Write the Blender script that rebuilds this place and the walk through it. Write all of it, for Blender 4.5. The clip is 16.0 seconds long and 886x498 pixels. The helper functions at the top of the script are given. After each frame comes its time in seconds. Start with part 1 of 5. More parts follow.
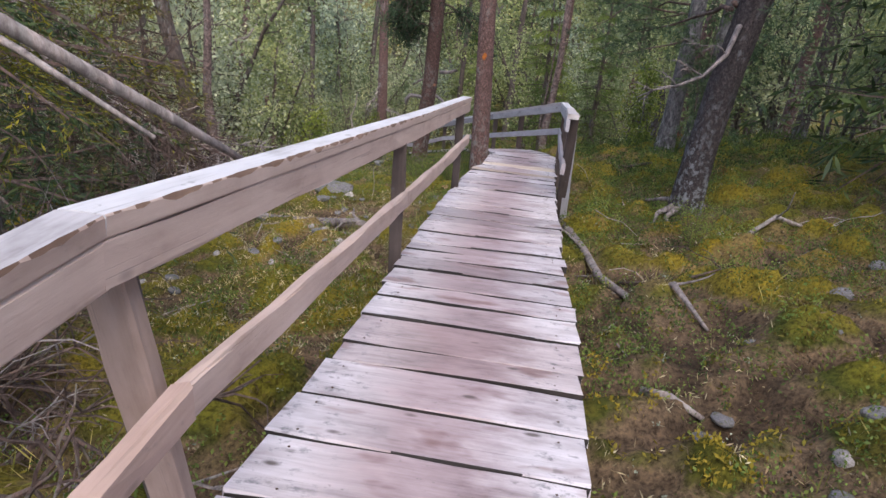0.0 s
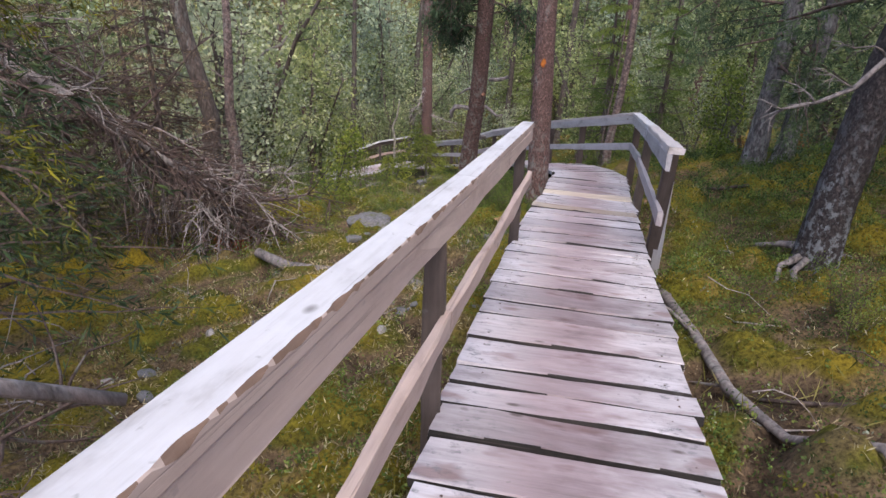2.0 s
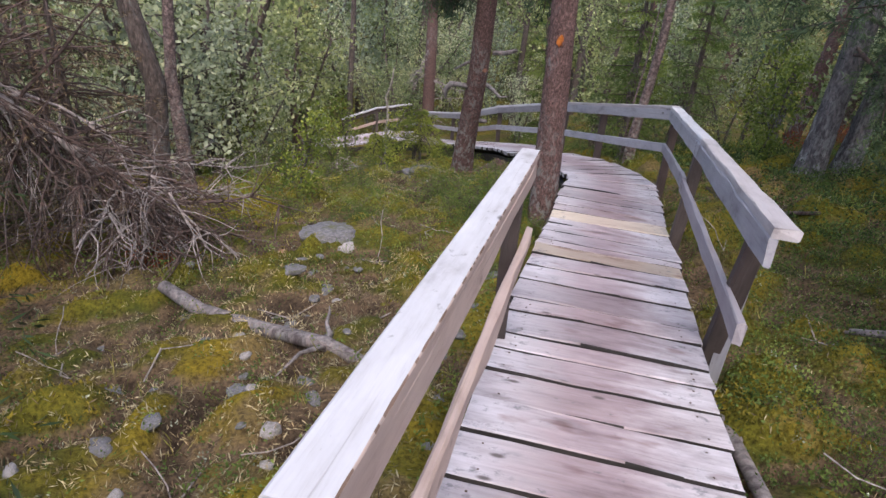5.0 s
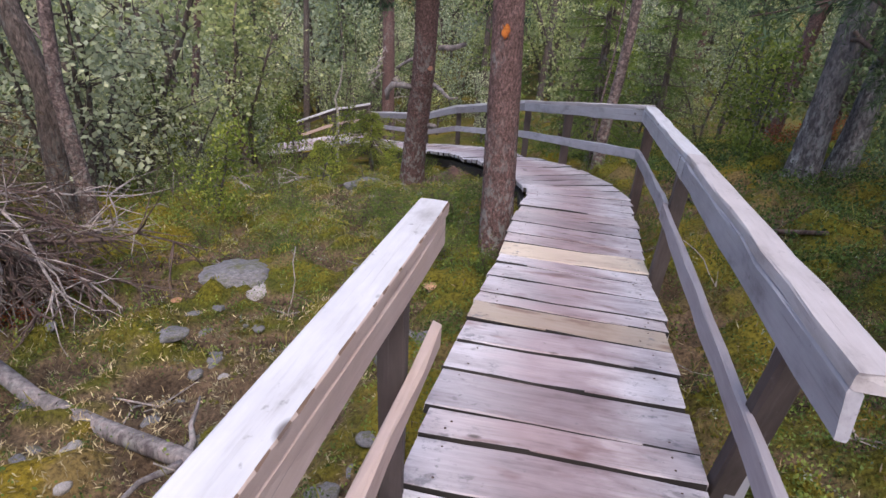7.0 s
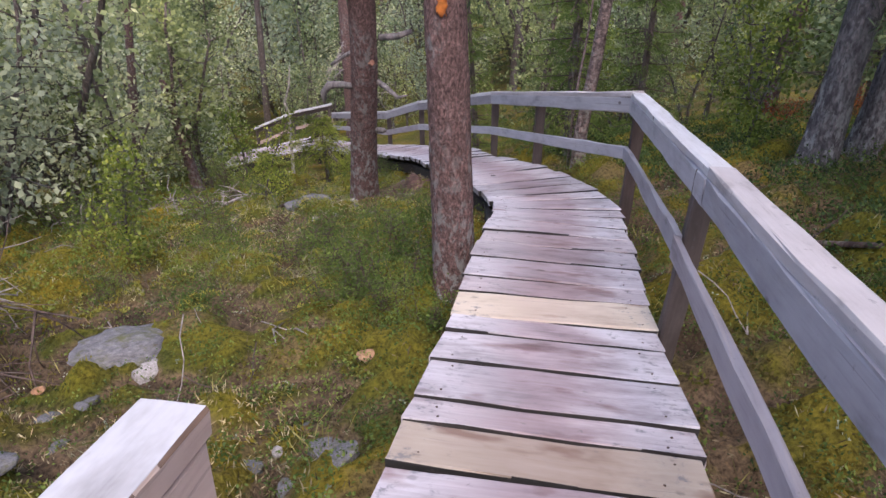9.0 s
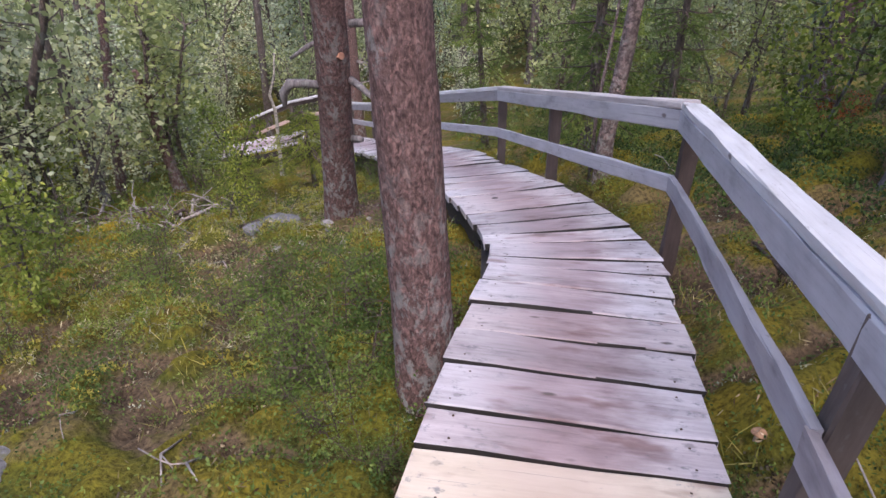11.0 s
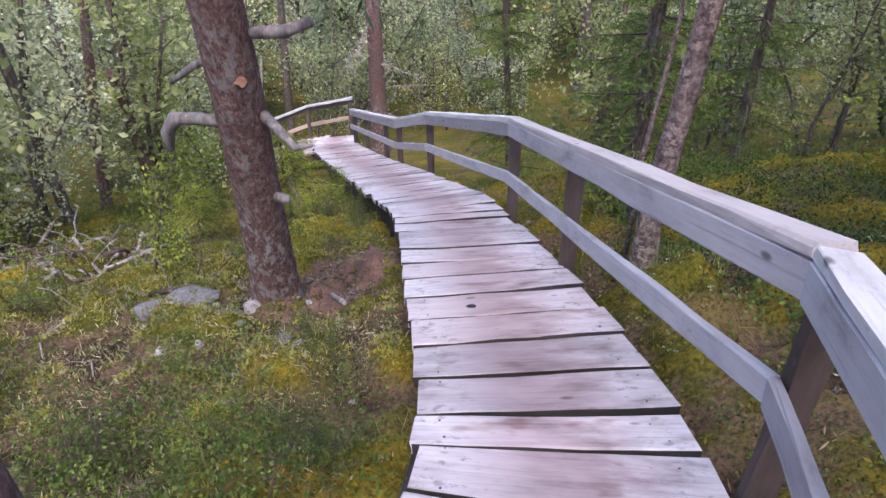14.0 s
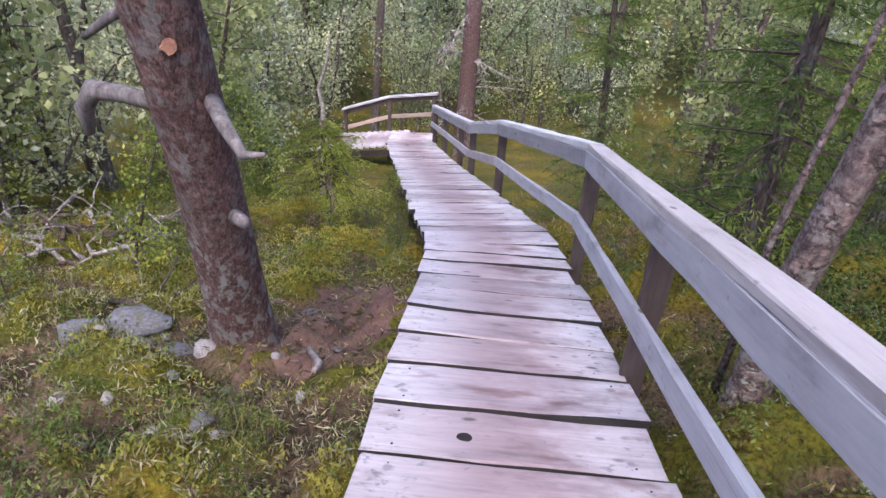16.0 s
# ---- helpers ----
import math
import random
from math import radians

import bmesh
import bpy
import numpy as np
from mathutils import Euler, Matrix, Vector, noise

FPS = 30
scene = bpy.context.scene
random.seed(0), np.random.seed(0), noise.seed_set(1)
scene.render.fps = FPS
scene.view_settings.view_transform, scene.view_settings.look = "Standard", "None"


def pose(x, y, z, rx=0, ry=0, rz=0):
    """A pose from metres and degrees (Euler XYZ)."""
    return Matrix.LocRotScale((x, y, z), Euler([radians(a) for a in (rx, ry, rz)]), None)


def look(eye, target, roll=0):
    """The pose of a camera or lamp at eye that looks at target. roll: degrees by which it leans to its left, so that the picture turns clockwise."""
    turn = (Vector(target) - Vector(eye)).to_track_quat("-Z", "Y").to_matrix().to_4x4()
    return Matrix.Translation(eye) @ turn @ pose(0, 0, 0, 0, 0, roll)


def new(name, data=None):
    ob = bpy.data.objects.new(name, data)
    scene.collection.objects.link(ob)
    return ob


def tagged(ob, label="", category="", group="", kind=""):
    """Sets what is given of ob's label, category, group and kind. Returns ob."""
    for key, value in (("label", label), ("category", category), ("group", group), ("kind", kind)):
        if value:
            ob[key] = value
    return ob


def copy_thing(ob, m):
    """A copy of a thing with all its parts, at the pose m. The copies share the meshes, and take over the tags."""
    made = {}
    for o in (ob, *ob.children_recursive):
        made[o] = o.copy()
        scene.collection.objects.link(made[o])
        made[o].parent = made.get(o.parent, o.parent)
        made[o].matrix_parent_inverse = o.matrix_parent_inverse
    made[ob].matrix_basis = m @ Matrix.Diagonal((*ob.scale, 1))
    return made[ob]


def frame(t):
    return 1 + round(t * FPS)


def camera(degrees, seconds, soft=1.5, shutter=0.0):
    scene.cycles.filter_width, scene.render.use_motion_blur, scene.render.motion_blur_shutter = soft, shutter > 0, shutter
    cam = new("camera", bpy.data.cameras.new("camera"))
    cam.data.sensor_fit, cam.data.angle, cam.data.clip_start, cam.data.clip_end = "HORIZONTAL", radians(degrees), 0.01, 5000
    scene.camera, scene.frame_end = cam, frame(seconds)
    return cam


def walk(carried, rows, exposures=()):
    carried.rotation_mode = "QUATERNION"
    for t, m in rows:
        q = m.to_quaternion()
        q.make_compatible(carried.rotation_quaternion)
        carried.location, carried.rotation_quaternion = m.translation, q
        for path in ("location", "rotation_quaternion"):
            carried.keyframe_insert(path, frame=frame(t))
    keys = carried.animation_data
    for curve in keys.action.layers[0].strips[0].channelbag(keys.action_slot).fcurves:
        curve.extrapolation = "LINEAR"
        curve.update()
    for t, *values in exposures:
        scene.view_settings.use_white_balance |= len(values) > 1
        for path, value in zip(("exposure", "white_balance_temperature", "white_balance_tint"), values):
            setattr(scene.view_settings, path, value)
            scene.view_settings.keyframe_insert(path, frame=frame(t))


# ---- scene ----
cam = camera(67.4, 16.0)
PATH = [
    (0, (0.181, -0.133, 0.827), (0.201, 1.68, -0.018), 4.5),
    (0.5, (0.175, 0.327, 0.756), (0.188, 2.141, -0.087), 2.7),
    (1, (0.183, 0.696, 0.716), (0.054, 2.514, -0.106), 3.2),
    (1.5, (0.119, 1.003, 0.732), (-0.041, 2.84, -0.043), 3.5),
    (2, (0.104, 1.404, 0.712), (-0.021, 3.206, -0.145), 1.9),
    (2.5, (0.074, 1.752, 0.692), (-0.086, 3.548, -0.175), 3.8),
    (3, (0.066, 2.032, 0.683), (-0.146, 3.772, -0.281), 1.7),
    (3.5, (0.13, 2.34, 0.645), (-0.052, 4.121, -0.247), 4.4),
    (4, (0.137, 2.693, 0.58), (-0.007, 4.504, -0.256), 4.8),
    (4.2, (0.135, 2.836, 0.592), (0.0, 4.611, -0.32), 4.1),
    (6.3, (0.399, 4.15, 0.381), (0.261, 5.885, -0.604), 4.9),
    (6.5, (0.396, 4.28, 0.363), (0.288, 6.029, -0.6), 6.1),
    (7, (0.48, 4.578, 0.303), (0.414, 6.323, -0.672), 3.2),
    (7.5, (0.562, 4.888, 0.249), (0.52, 6.645, -0.707), 1.9),
    (8, (0.598, 5.238, 0.142), (0.493, 6.971, -0.85), 0.9),
    (8.5, (0.698, 5.51, 0.072), (0.611, 7.222, -0.958), 0.9),
    (9, (0.715, 5.829, 0.001), (0.688, 7.564, -0.994), -0.2),
    (9.5, (0.793, 6.138, -0.087), (0.807, 7.871, -1.085), -0.0),
    (10, (0.829, 6.5, -0.115), (0.869, 8.197, -1.171), 1.2),
    (10.2, (0.83, 6.661, -0.163), (0.801, 8.385, -1.176), 0.3),
    (12.3, (1.178, 8.106, -0.363), (1.07, 9.775, -1.46), -1.8),
    (12.5, (1.199, 8.238, -0.407), (1.112, 9.925, -1.478), -3.2),
    (13, (1.286, 8.586, -0.49), (1.151, 10.289, -1.529), -2.5),
    (13.5, (1.313, 8.947, -0.569), (1.181, 10.649, -1.612), -1.2),
    (14, (1.34, 9.238, -0.629), (1.123, 10.929, -1.675), -0.5),
    (14.5, (1.444, 9.59, -0.732), (1.188, 11.28, -1.771), -3.8),
    (15, (1.45, 9.857, -0.784), (1.199, 11.568, -1.789), -1.8),
    (15.5, (1.485, 10.169, -0.896), (1.099, 11.854, -1.903), 0.8),
    (16, (1.435, 10.505, -1.009), (0.979, 12.145, -2.059), 3.9),
]
walk(cam, [(t, look(eye, target, roll)) for t, eye, target, roll in PATH], [(0, 0.86, 6500, 11), (4, 0.86, 6450, 11), (7, 0.92, 6400, 14), (9, 0.98, 6350, 16), (12.5, 1.23, 6150, 17), (14, 1.31, 6100, 17), (16, 1.36, 6050, 18)])

# ---- world and light: overcast daylight sifting into a wooded slope ----
SUN_ELEV, SUN_ROT = 58.0, 170.0
world = bpy.data.worlds.new("world")
scene.world = world
world.use_nodes = True
wn = world.node_tree.nodes
sky = wn.new("ShaderNodeTexSky")
sky.sky_type, sky.sun_disc = "NISHITA", False
sky.sun_elevation, sky.sun_rotation = radians(SUN_ELEV), radians(SUN_ROT)
sky.air_density, sky.dust_density = 1.0, 3.0
wn["Background"].inputs["Strength"].default_value = 0.15
world.node_tree.links.new(sky.outputs[0], wn["Background"].inputs["Color"])
sun = new("sun", bpy.data.lights.new("sun", "SUN"))
sun.data.energy, sun.data.angle, sun.data.color = 1.3, radians(40), (1.0, 0.96, 0.9)
sun.matrix_basis = pose(0, 0, 30, 90 - SUN_ELEV, 0, -SUN_ROT + 180)

# ---- materials ----
def mat_new(name):
    m = bpy.data.materials.new(name)
    m.use_nodes = True
    nt = m.node_tree
    return m, nt, nt.nodes["Principled BSDF"]


def nd(nt, kind, **kw):
    n = nt.nodes.new("ShaderNode" + kind)
    for k, v in kw.items():
        n.inputs[k].default_value = v
    return n


def ramp(nt, src, stops):
    r = nt.nodes.new("ShaderNodeValToRGB")
    els = r.color_ramp.elements
    while len(els) < len(stops):
        els.new(0.5)
    for e, (p, c) in zip(els, stops):
        e.position, e.color = p, (*c, 1)
    nt.links.new(src, r.inputs[0])
    return r.outputs[0]


def mix(nt, a, b, f, mode="MIX"):
    n = nt.nodes.new("ShaderNodeMix")
    n.data_type, n.blend_type = "RGBA", mode
    for sock, v in ((n.inputs[0], f), (n.inputs[6], a), (n.inputs[7], b)):
        if hasattr(v, "default_value"):
            nt.links.new(v, sock)
        else:
            sock.default_value = v if isinstance(v, float) else (*v, 1)
    return n.outputs[2]


def math_node(nt, op, a, b=0.0, c=0.0):
    n = nt.nodes.new("ShaderNodeMath")
    n.operation = op
    for i, v in enumerate((a, b, c)):
        if hasattr(v, "default_value"):
            nt.links.new(v, n.inputs[i])
        else:
            n.inputs[i].default_value = v
    return n.outputs[0]


def coords(nt, scale, shift_random=True):
    """Object coordinates stretched by scale, moved by a random amount for each object."""
    tc = nt.nodes.new("ShaderNodeTexCoord")
    mp = nt.nodes.new("ShaderNodeMapping")
    mp.inputs["Scale"].default_value = scale
    nt.links.new(tc.outputs["Object"], mp.inputs["Vector"])
    if shift_random:
        oi = nt.nodes.new("ShaderNodeObjectInfo")
        v = nt.nodes.new("ShaderNodeVectorMath")
        v.operation = "SCALE"
        v.inputs[0].default_value = (17.0, 31.0, 23.0)
        nt.links.new(oi.outputs["Random"], v.inputs["Scale"])
        nt.links.new(v.outputs[0], mp.inputs["Location"])
    return mp.outputs[0]


def noise_tex(nt, vec, scale, detail=6.0, rough=0.6):
    n = nd(nt, "TexNoise", Scale=scale, Detail=detail, Roughness=rough)
    nt.links.new(vec, n.inputs["Vector"])
    return n.outputs["Fac"]


def bump(nt, bsdf, height, strength, distance):
    b = nd(nt, "Bump", Strength=strength, Distance=distance)
    nt.links.new(height, b.inputs["Height"])
    nt.links.new(b.outputs[0], bsdf.inputs["Normal"])


def wood(name, pale, mid, dark, spots=0.6, walked=0.0, rough=0.75):
    """Weathered softwood, grain along local x; walked: how much the middle of the board is worn brown by feet."""
    m, nt, b = mat_new(name)
    grain_v = coords(nt, (1.6, 24.0, 24.0))
    blot_v = coords(nt, (2.2, 5.0, 5.0))
    grain = noise_tex(nt, grain_v, 2.2, 8.0, 0.65)
    blot = noise_tex(nt, blot_v, 1.6, 5.0, 0.6)
    c = ramp(nt, grain, [(0.22, dark), (0.44, mid), (0.70, pale)])
    c2 = ramp(nt, blot, [(0.28, dark), (0.42, mid), (0.62, pale)])
    c = mix(nt, c, c2, 0.58)
    oi = nt.nodes.new("ShaderNodeObjectInfo")
    tone = ramp(nt, oi.outputs["Random"], [(0.0, (0.66, 0.63, 0.64)), (0.3, (0.92, 0.90, 0.92)), (0.7, (1.04, 1.03, 1.04)), (1.0, (0.80, 0.72, 0.71))])
    c = mix(nt, c, tone, 1.0, "MULTIPLY")
    if walked:
        tc = nt.nodes.new("ShaderNodeTexCoord")
        sx = nt.nodes.new("ShaderNodeSeparateXYZ")
        nt.links.new(tc.outputs["Object"], sx.inputs[0])
        wob = math_node(nt, "MULTIPLY_ADD", blot, 0.5, -0.25)
        dist = math_node(nt, "ABSOLUTE", math_node(nt, "ADD", sx.outputs[0], wob))
        worn = ramp(nt, dist, [(0.1, (1, 1, 1)), (0.36, (0, 0, 0))])
        fac = math_node(nt, "MULTIPLY", worn, walked)
        c = mix(nt, c, mix(nt, c, (0.66, 0.555, 0.56), 1.0, "MULTIPLY"), fac)
        stain = noise_tex(nt, coords(nt, (3.0, 7.0, 7.0)), 1.1, 3.0, 0.5)
        sf = ramp(nt, stain, [(0.60, (0, 0, 0)), (0.71, (1, 1, 1))])
        c = mix(nt, c, mix(nt, c, (0.46, 0.31, 0.28), 1.0, "MULTIPLY"), math_node(nt, "MULTIPLY", sf, 0.75))
    if walked:
        soot = noise_tex(nt, coords(nt, (9.0, 12.0, 12.0)), 1.6, 5.0, 0.72)
        sp = ramp(nt, soot, [(0.56, (0, 0, 0)), (0.66, (1, 1, 1))])
        outer_third = ramp(nt, dist, [(0.22, (0, 0, 0)), (0.36, (1, 1, 1))])
        c = mix(nt, c, (0.17, 0.165, 0.18), math_node(nt, "MULTIPLY", math_node(nt, "MULTIPLY", sp, outer_third), 0.75))
    # knots and dark lichen freckles
    vor = nd(nt, "TexVoronoi", Scale=3.2)
    nt.links.new(coords(nt, (1.0, 2.2, 2.2)), vor.inputs["Vector"])
    kn = ramp(nt, vor.outputs["Distance"], [(0.05, (1, 1, 1)), (0.11, (0, 0, 0))])
    c = mix(nt, c, (0.10, 0.075, 0.07), math_node(nt, "MULTIPLY", kn, spots))
    fr = noise_tex(nt, coords(nt, (14.0, 20.0, 20.0)), 1.5, 3.0, 0.6)
    ff = ramp(nt, fr, [(0.66, (0, 0, 0)), (0.73, (1, 1, 1))])
    c = mix(nt, c, (0.16, 0.15, 0.15), math_node(nt, "MULTIPLY", ff, spots * 0.6))
    # fine cracks along the grain
    crack = noise_tex(nt, coords(nt, (0.7, 55.0, 55.0)), 1.7, 4.0, 0.5)
    cf = ramp(nt, crack, [(0.30, (1, 1, 1)), (0.36, (0, 0, 0))])
    c = mix(nt, c, (0.12, 0.10, 0.095), math_node(nt, "MULTIPLY", cf, 0.3))
    if walked:
        # rusty smudges round the nails near both ends
        ay = math_node(nt, "SUBTRACT", math_node(nt, "ABSOLUTE", sx.outputs[1]), 0.075)
        ax = math_node(nt, "SUBTRACT", math_node(nt, "ABSOLUTE", sx.outputs[0]), 0.395)
        far = math_node(nt, "SQRT", math_node(nt, "ADD", math_node(nt, "MULTIPLY", ax, ax), math_node(nt, "MULTIPLY", math_node(nt, "MULTIPLY", ay, ay), 1.6)))
        far = math_node(nt, "ADD", far, math_node(nt, "MULTIPLY_ADD", fr, 0.09, -0.045))
        nf = ramp(nt, far, [(0.003, (1, 1, 1)), (0.017, (0, 0, 0))])
        c = mix(nt, c, (0.10, 0.085, 0.085), math_node(nt, "MULTIPLY", math_node(nt, "MULTIPLY", nf, blot), 0.9))
    nt.links.new(c, b.inputs["Base Color"])
    b.inputs["Roughness"].default_value = rough
    b.inputs["Specular IOR Level"].default_value = 0.35
    h = math_node(nt, "SUBTRACT", grain, math_node(nt, "MULTIPLY", cf, 0.6))
    bump(nt, b, h, 0.4, 0.004)
    return m


WOOD_DECK = wood("weathered_deck_wood", (0.72, 0.68, 0.71), (0.47, 0.425, 0.445), (0.17, 0.135, 0.138), 0.9, 0.95, 0.55)
WOOD_FRESH = wood("fresh_deck_wood", (0.68, 0.59, 0.49), (0.58, 0.485, 0.385), (0.40, 0.31, 0.235), 0.4, 0.45, 0.6)
WOOD_CAP = wood("bleached_rail_wood", (0.66, 0.65, 0.675), (0.54, 0.525, 0.54), (0.24, 0.215, 0.21), 0.85, 0.0, 0.6)
WOOD_WARM = wood("beige_rail_wood", (0.61, 0.48, 0.425), (0.50, 0.38, 0.33), (0.32, 0.23, 0.19), 0.4, 0.0, 0.7)
WOOD_GREY = wood("silver_rail_wood", (0.50, 0.495, 0.535), (0.39, 0.38, 0.415), (0.17, 0.16, 0.17), 0.85, 0.0, 0.68)
WOOD_POST = wood("brown_post_wood", (0.145, 0.115, 0.105), (0.09, 0.07, 0.064), (0.045, 0.036, 0.033), 0.6, 0.0, 0.8)
WOOD_TAN = wood("tan_post_wood", (0.40, 0.30, 0.26), (0.29, 0.21, 0.18), (0.15, 0.105, 0.09), 0.5, 0.0, 0.75)
WOOD_WORN = wood("worn_brown_cap_edge", (0.30, 0.20, 0.155), (0.15, 0.092, 0.066), (0.07, 0.042, 0.032), 0.6, 0.0, 0.8)
# near-black: shade of the gaps between boards put into the colour; also knots
WOOD_EDGE = wood("gap_shade_and_knot", (0.05, 0.043, 0.04), (0.03, 0.026, 0.025), (0.015, 0.013, 0.012), 0.3, 0.0, 0.85)
# bearer colour darkened to deepen the shade seen through the deck gaps
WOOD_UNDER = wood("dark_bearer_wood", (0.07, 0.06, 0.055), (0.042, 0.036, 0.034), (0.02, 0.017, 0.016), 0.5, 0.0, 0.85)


def bark(name, pale, mid, dark, lichen, lichen_low, plates=1.0, stretch=0.30, size=34.0):
    m, nt, b = mat_new(name)
    v = coords(nt, (1.0, 1.0, stretch))
    wob = nd(nt, "TexNoise", Scale=13.0, Detail=6.0)
    nt.links.new(v, wob.inputs["Vector"])
    vv = nt.nodes.new("ShaderNodeVectorMath")
    vv.operation = "MULTIPLY_ADD"
    vv.inputs[1].default_value = (0.10, 0.10, 0.10)
    nt.links.new(wob.outputs["Color"], vv.inputs[0])
    nt.links.new(v, vv.inputs[2])
    ridge = noise_tex(nt, vv.outputs[0], size * 0.55, 5.0, 0.55)
    seam = math_node(nt, "ABSOLUTE", math_node(nt, "SUBTRACT", ridge, 0.5))
    flake = noise_tex(nt, vv.outputs[0], size * 1.1, 3.0, 0.5)
    fine = noise_tex(nt, v, 46.0, 9.0, 0.75)
    big = noise_tex(nt, v, 2.6, 4.0, 0.6)
    c = ramp(nt, fine, [(0.3, dark), (0.5, mid), (0.74, pale)])
    tint = ramp(nt, flake, [(0.34, (0.55, 0.52, 0.54)), (0.50, (1.0, 1.0, 1.0)), (0.66, (1.4, 1.3, 1.28))])
    c = mix(nt, c, tint, 1.0, "MULTIPLY")
    groove = ramp(nt, seam, [(0.0, (1, 1, 1)), (0.045, (0, 0, 0))])
    c = mix(nt, c, dark, math_node(nt, "MULTIPLY", groove, 0.55 * plates))
    lf = ramp(nt, big, [(0.5, (0, 0, 0)), (0.62, (1, 1, 1))])
    speck = noise_tex(nt, v, 19.0, 5.0, 0.7)
    sf = ramp(nt, speck, [(0.50, (0, 0, 0)), (0.58, (1, 1, 1))])
    # lichen grows thicker near the foot
    tc = nt.nodes.new("ShaderNodeTexCoord")
    sx = nt.nodes.new("ShaderNodeSeparateXYZ")
    nt.links.new(tc.outputs["Object"], sx.inputs[0])
    low = ramp(nt, math_node(nt, "MULTIPLY", sx.outputs[2], 0.5), [(0.1, (1, 1, 1)), (0.75, (0, 0, 0))])
    amount = math_node(nt, "MULTIPLY", sf, math_node(nt, "ADD", math_node(nt, "MULTIPLY", lf, 0.35), math_node(nt, "MULTIPLY", low, lichen_low)))
    amount = math_node(nt, "MINIMUM", amount, 0.85)
    c = mix(nt, c, lichen, amount)
    nt.links.new(c, b.inputs["Base Color"])
    b.inputs["Roughness"].default_value = 0.9
    b.inputs["Specular IOR Level"].default_value = 0.2
    edge = ramp(nt, seam, [(0.0, (0, 0, 0)), (0.06, (1, 1, 1))])
    bump(nt, b, math_node(nt, "ADD", edge, math_node(nt, "MULTIPLY", fine, 0.6)), 0.6 * plates + 0.1, 0.010)
    return m


BARK_PINE = bark("reddish_pine_bark", (0.30, 0.20, 0.185), (0.15, 0.092, 0.085), (0.05, 0.031, 0.030), (0.36, 0.38, 0.37), 0.5, 0.75, 0.6, 62.0)
BARK_DARK = bark("grey_brown_bark", (0.20, 0.165, 0.15), (0.12, 0.095, 0.085), (0.045, 0.036, 0.034), (0.30, 0.32, 0.32), 0.5)
BARK_LICHEN = bark("lichened_pine_bark", (0.12, 0.105, 0.105), (0.06, 0.05, 0.052), (0.025, 0.021, 0.022), (0.30, 0.32, 0.35), 0.55, 1.0, 0.7, 44.0)
BARK_GREY = bark("pale_grey_bark", (0.25, 0.24, 0.25), (0.145, 0.136, 0.145), (0.08, 0.074, 0.077), (0.42, 0.43, 0.43), 0.5, 1.0, 0.45, 26.0)
BARK_BIRCH = bark("scaly_birch_bark", (0.38, 0.30, 0.285), (0.19, 0.14, 0.132), (0.045, 0.034, 0.033), (0.46, 0.46, 0.43), 0.45, 1.1, 1.0, 20.0)
DEAD_WOOD = bark("grey_dead_wood", (0.46, 0.42, 0.41), (0.30, 0.26, 0.25), (0.13, 0.11, 0.10), (0.40, 0.41, 0.38), 0.1, 0.2, 0.3, 18.0)
DEAD_DARK = bark("dark_dead_twigs", (0.17, 0.125, 0.11), (0.10, 0.07, 0.062), (0.045, 0.032, 0.03), (0.22, 0.22, 0.19), 0.1, 0.2, 0.3, 18.0)


def leaf(name, stops, trans=0.35, rough=0.6, patch=0.0, patch_stops=None):
    """Leaves: colour varies from leaf to leaf and from clump to clump."""
    m, nt, b = mat_new(name)
    g = nt.nodes.new("ShaderNodeNewGeometry")
    c = ramp(nt, g.outputs["Random Per Island"], stops)
    oi = nt.nodes.new("ShaderNodeObjectInfo")
    tone = ramp(nt, oi.outputs["Random"], [(0.0, (0.72, 0.8, 0.8)), (0.5, (1.0, 1.0, 0.95)), (1.0, (1.12, 1.08, 0.92))])
    c = mix(nt, c, tone, 1.0, "MULTIPLY")
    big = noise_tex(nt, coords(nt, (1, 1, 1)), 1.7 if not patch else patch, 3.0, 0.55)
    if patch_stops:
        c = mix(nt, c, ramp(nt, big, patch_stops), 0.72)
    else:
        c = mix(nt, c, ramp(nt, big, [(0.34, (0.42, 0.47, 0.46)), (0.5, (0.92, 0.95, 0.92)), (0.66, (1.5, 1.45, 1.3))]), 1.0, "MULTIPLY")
    nt.links.new(c, b.inputs["Base Color"])
    b.inputs["Roughness"].default_value = rough
    b.inputs["Specular IOR Level"].default_value = 0.3
    tr = nt.nodes.new("ShaderNodeBsdfTranslucent")
    nt.links.new(c, tr.inputs["Color"])
    mx = nt.nodes.new("ShaderNodeMixShader")
    mx.inputs[0].default_value = trans
    nt.links.new(b.outputs[0], mx.inputs[1])
    nt.links.new(tr.outputs[0], mx.inputs[2])
    nt.links.new(mx.outputs[0], nt.nodes["Material Output"].inputs["Surface"])
    return m


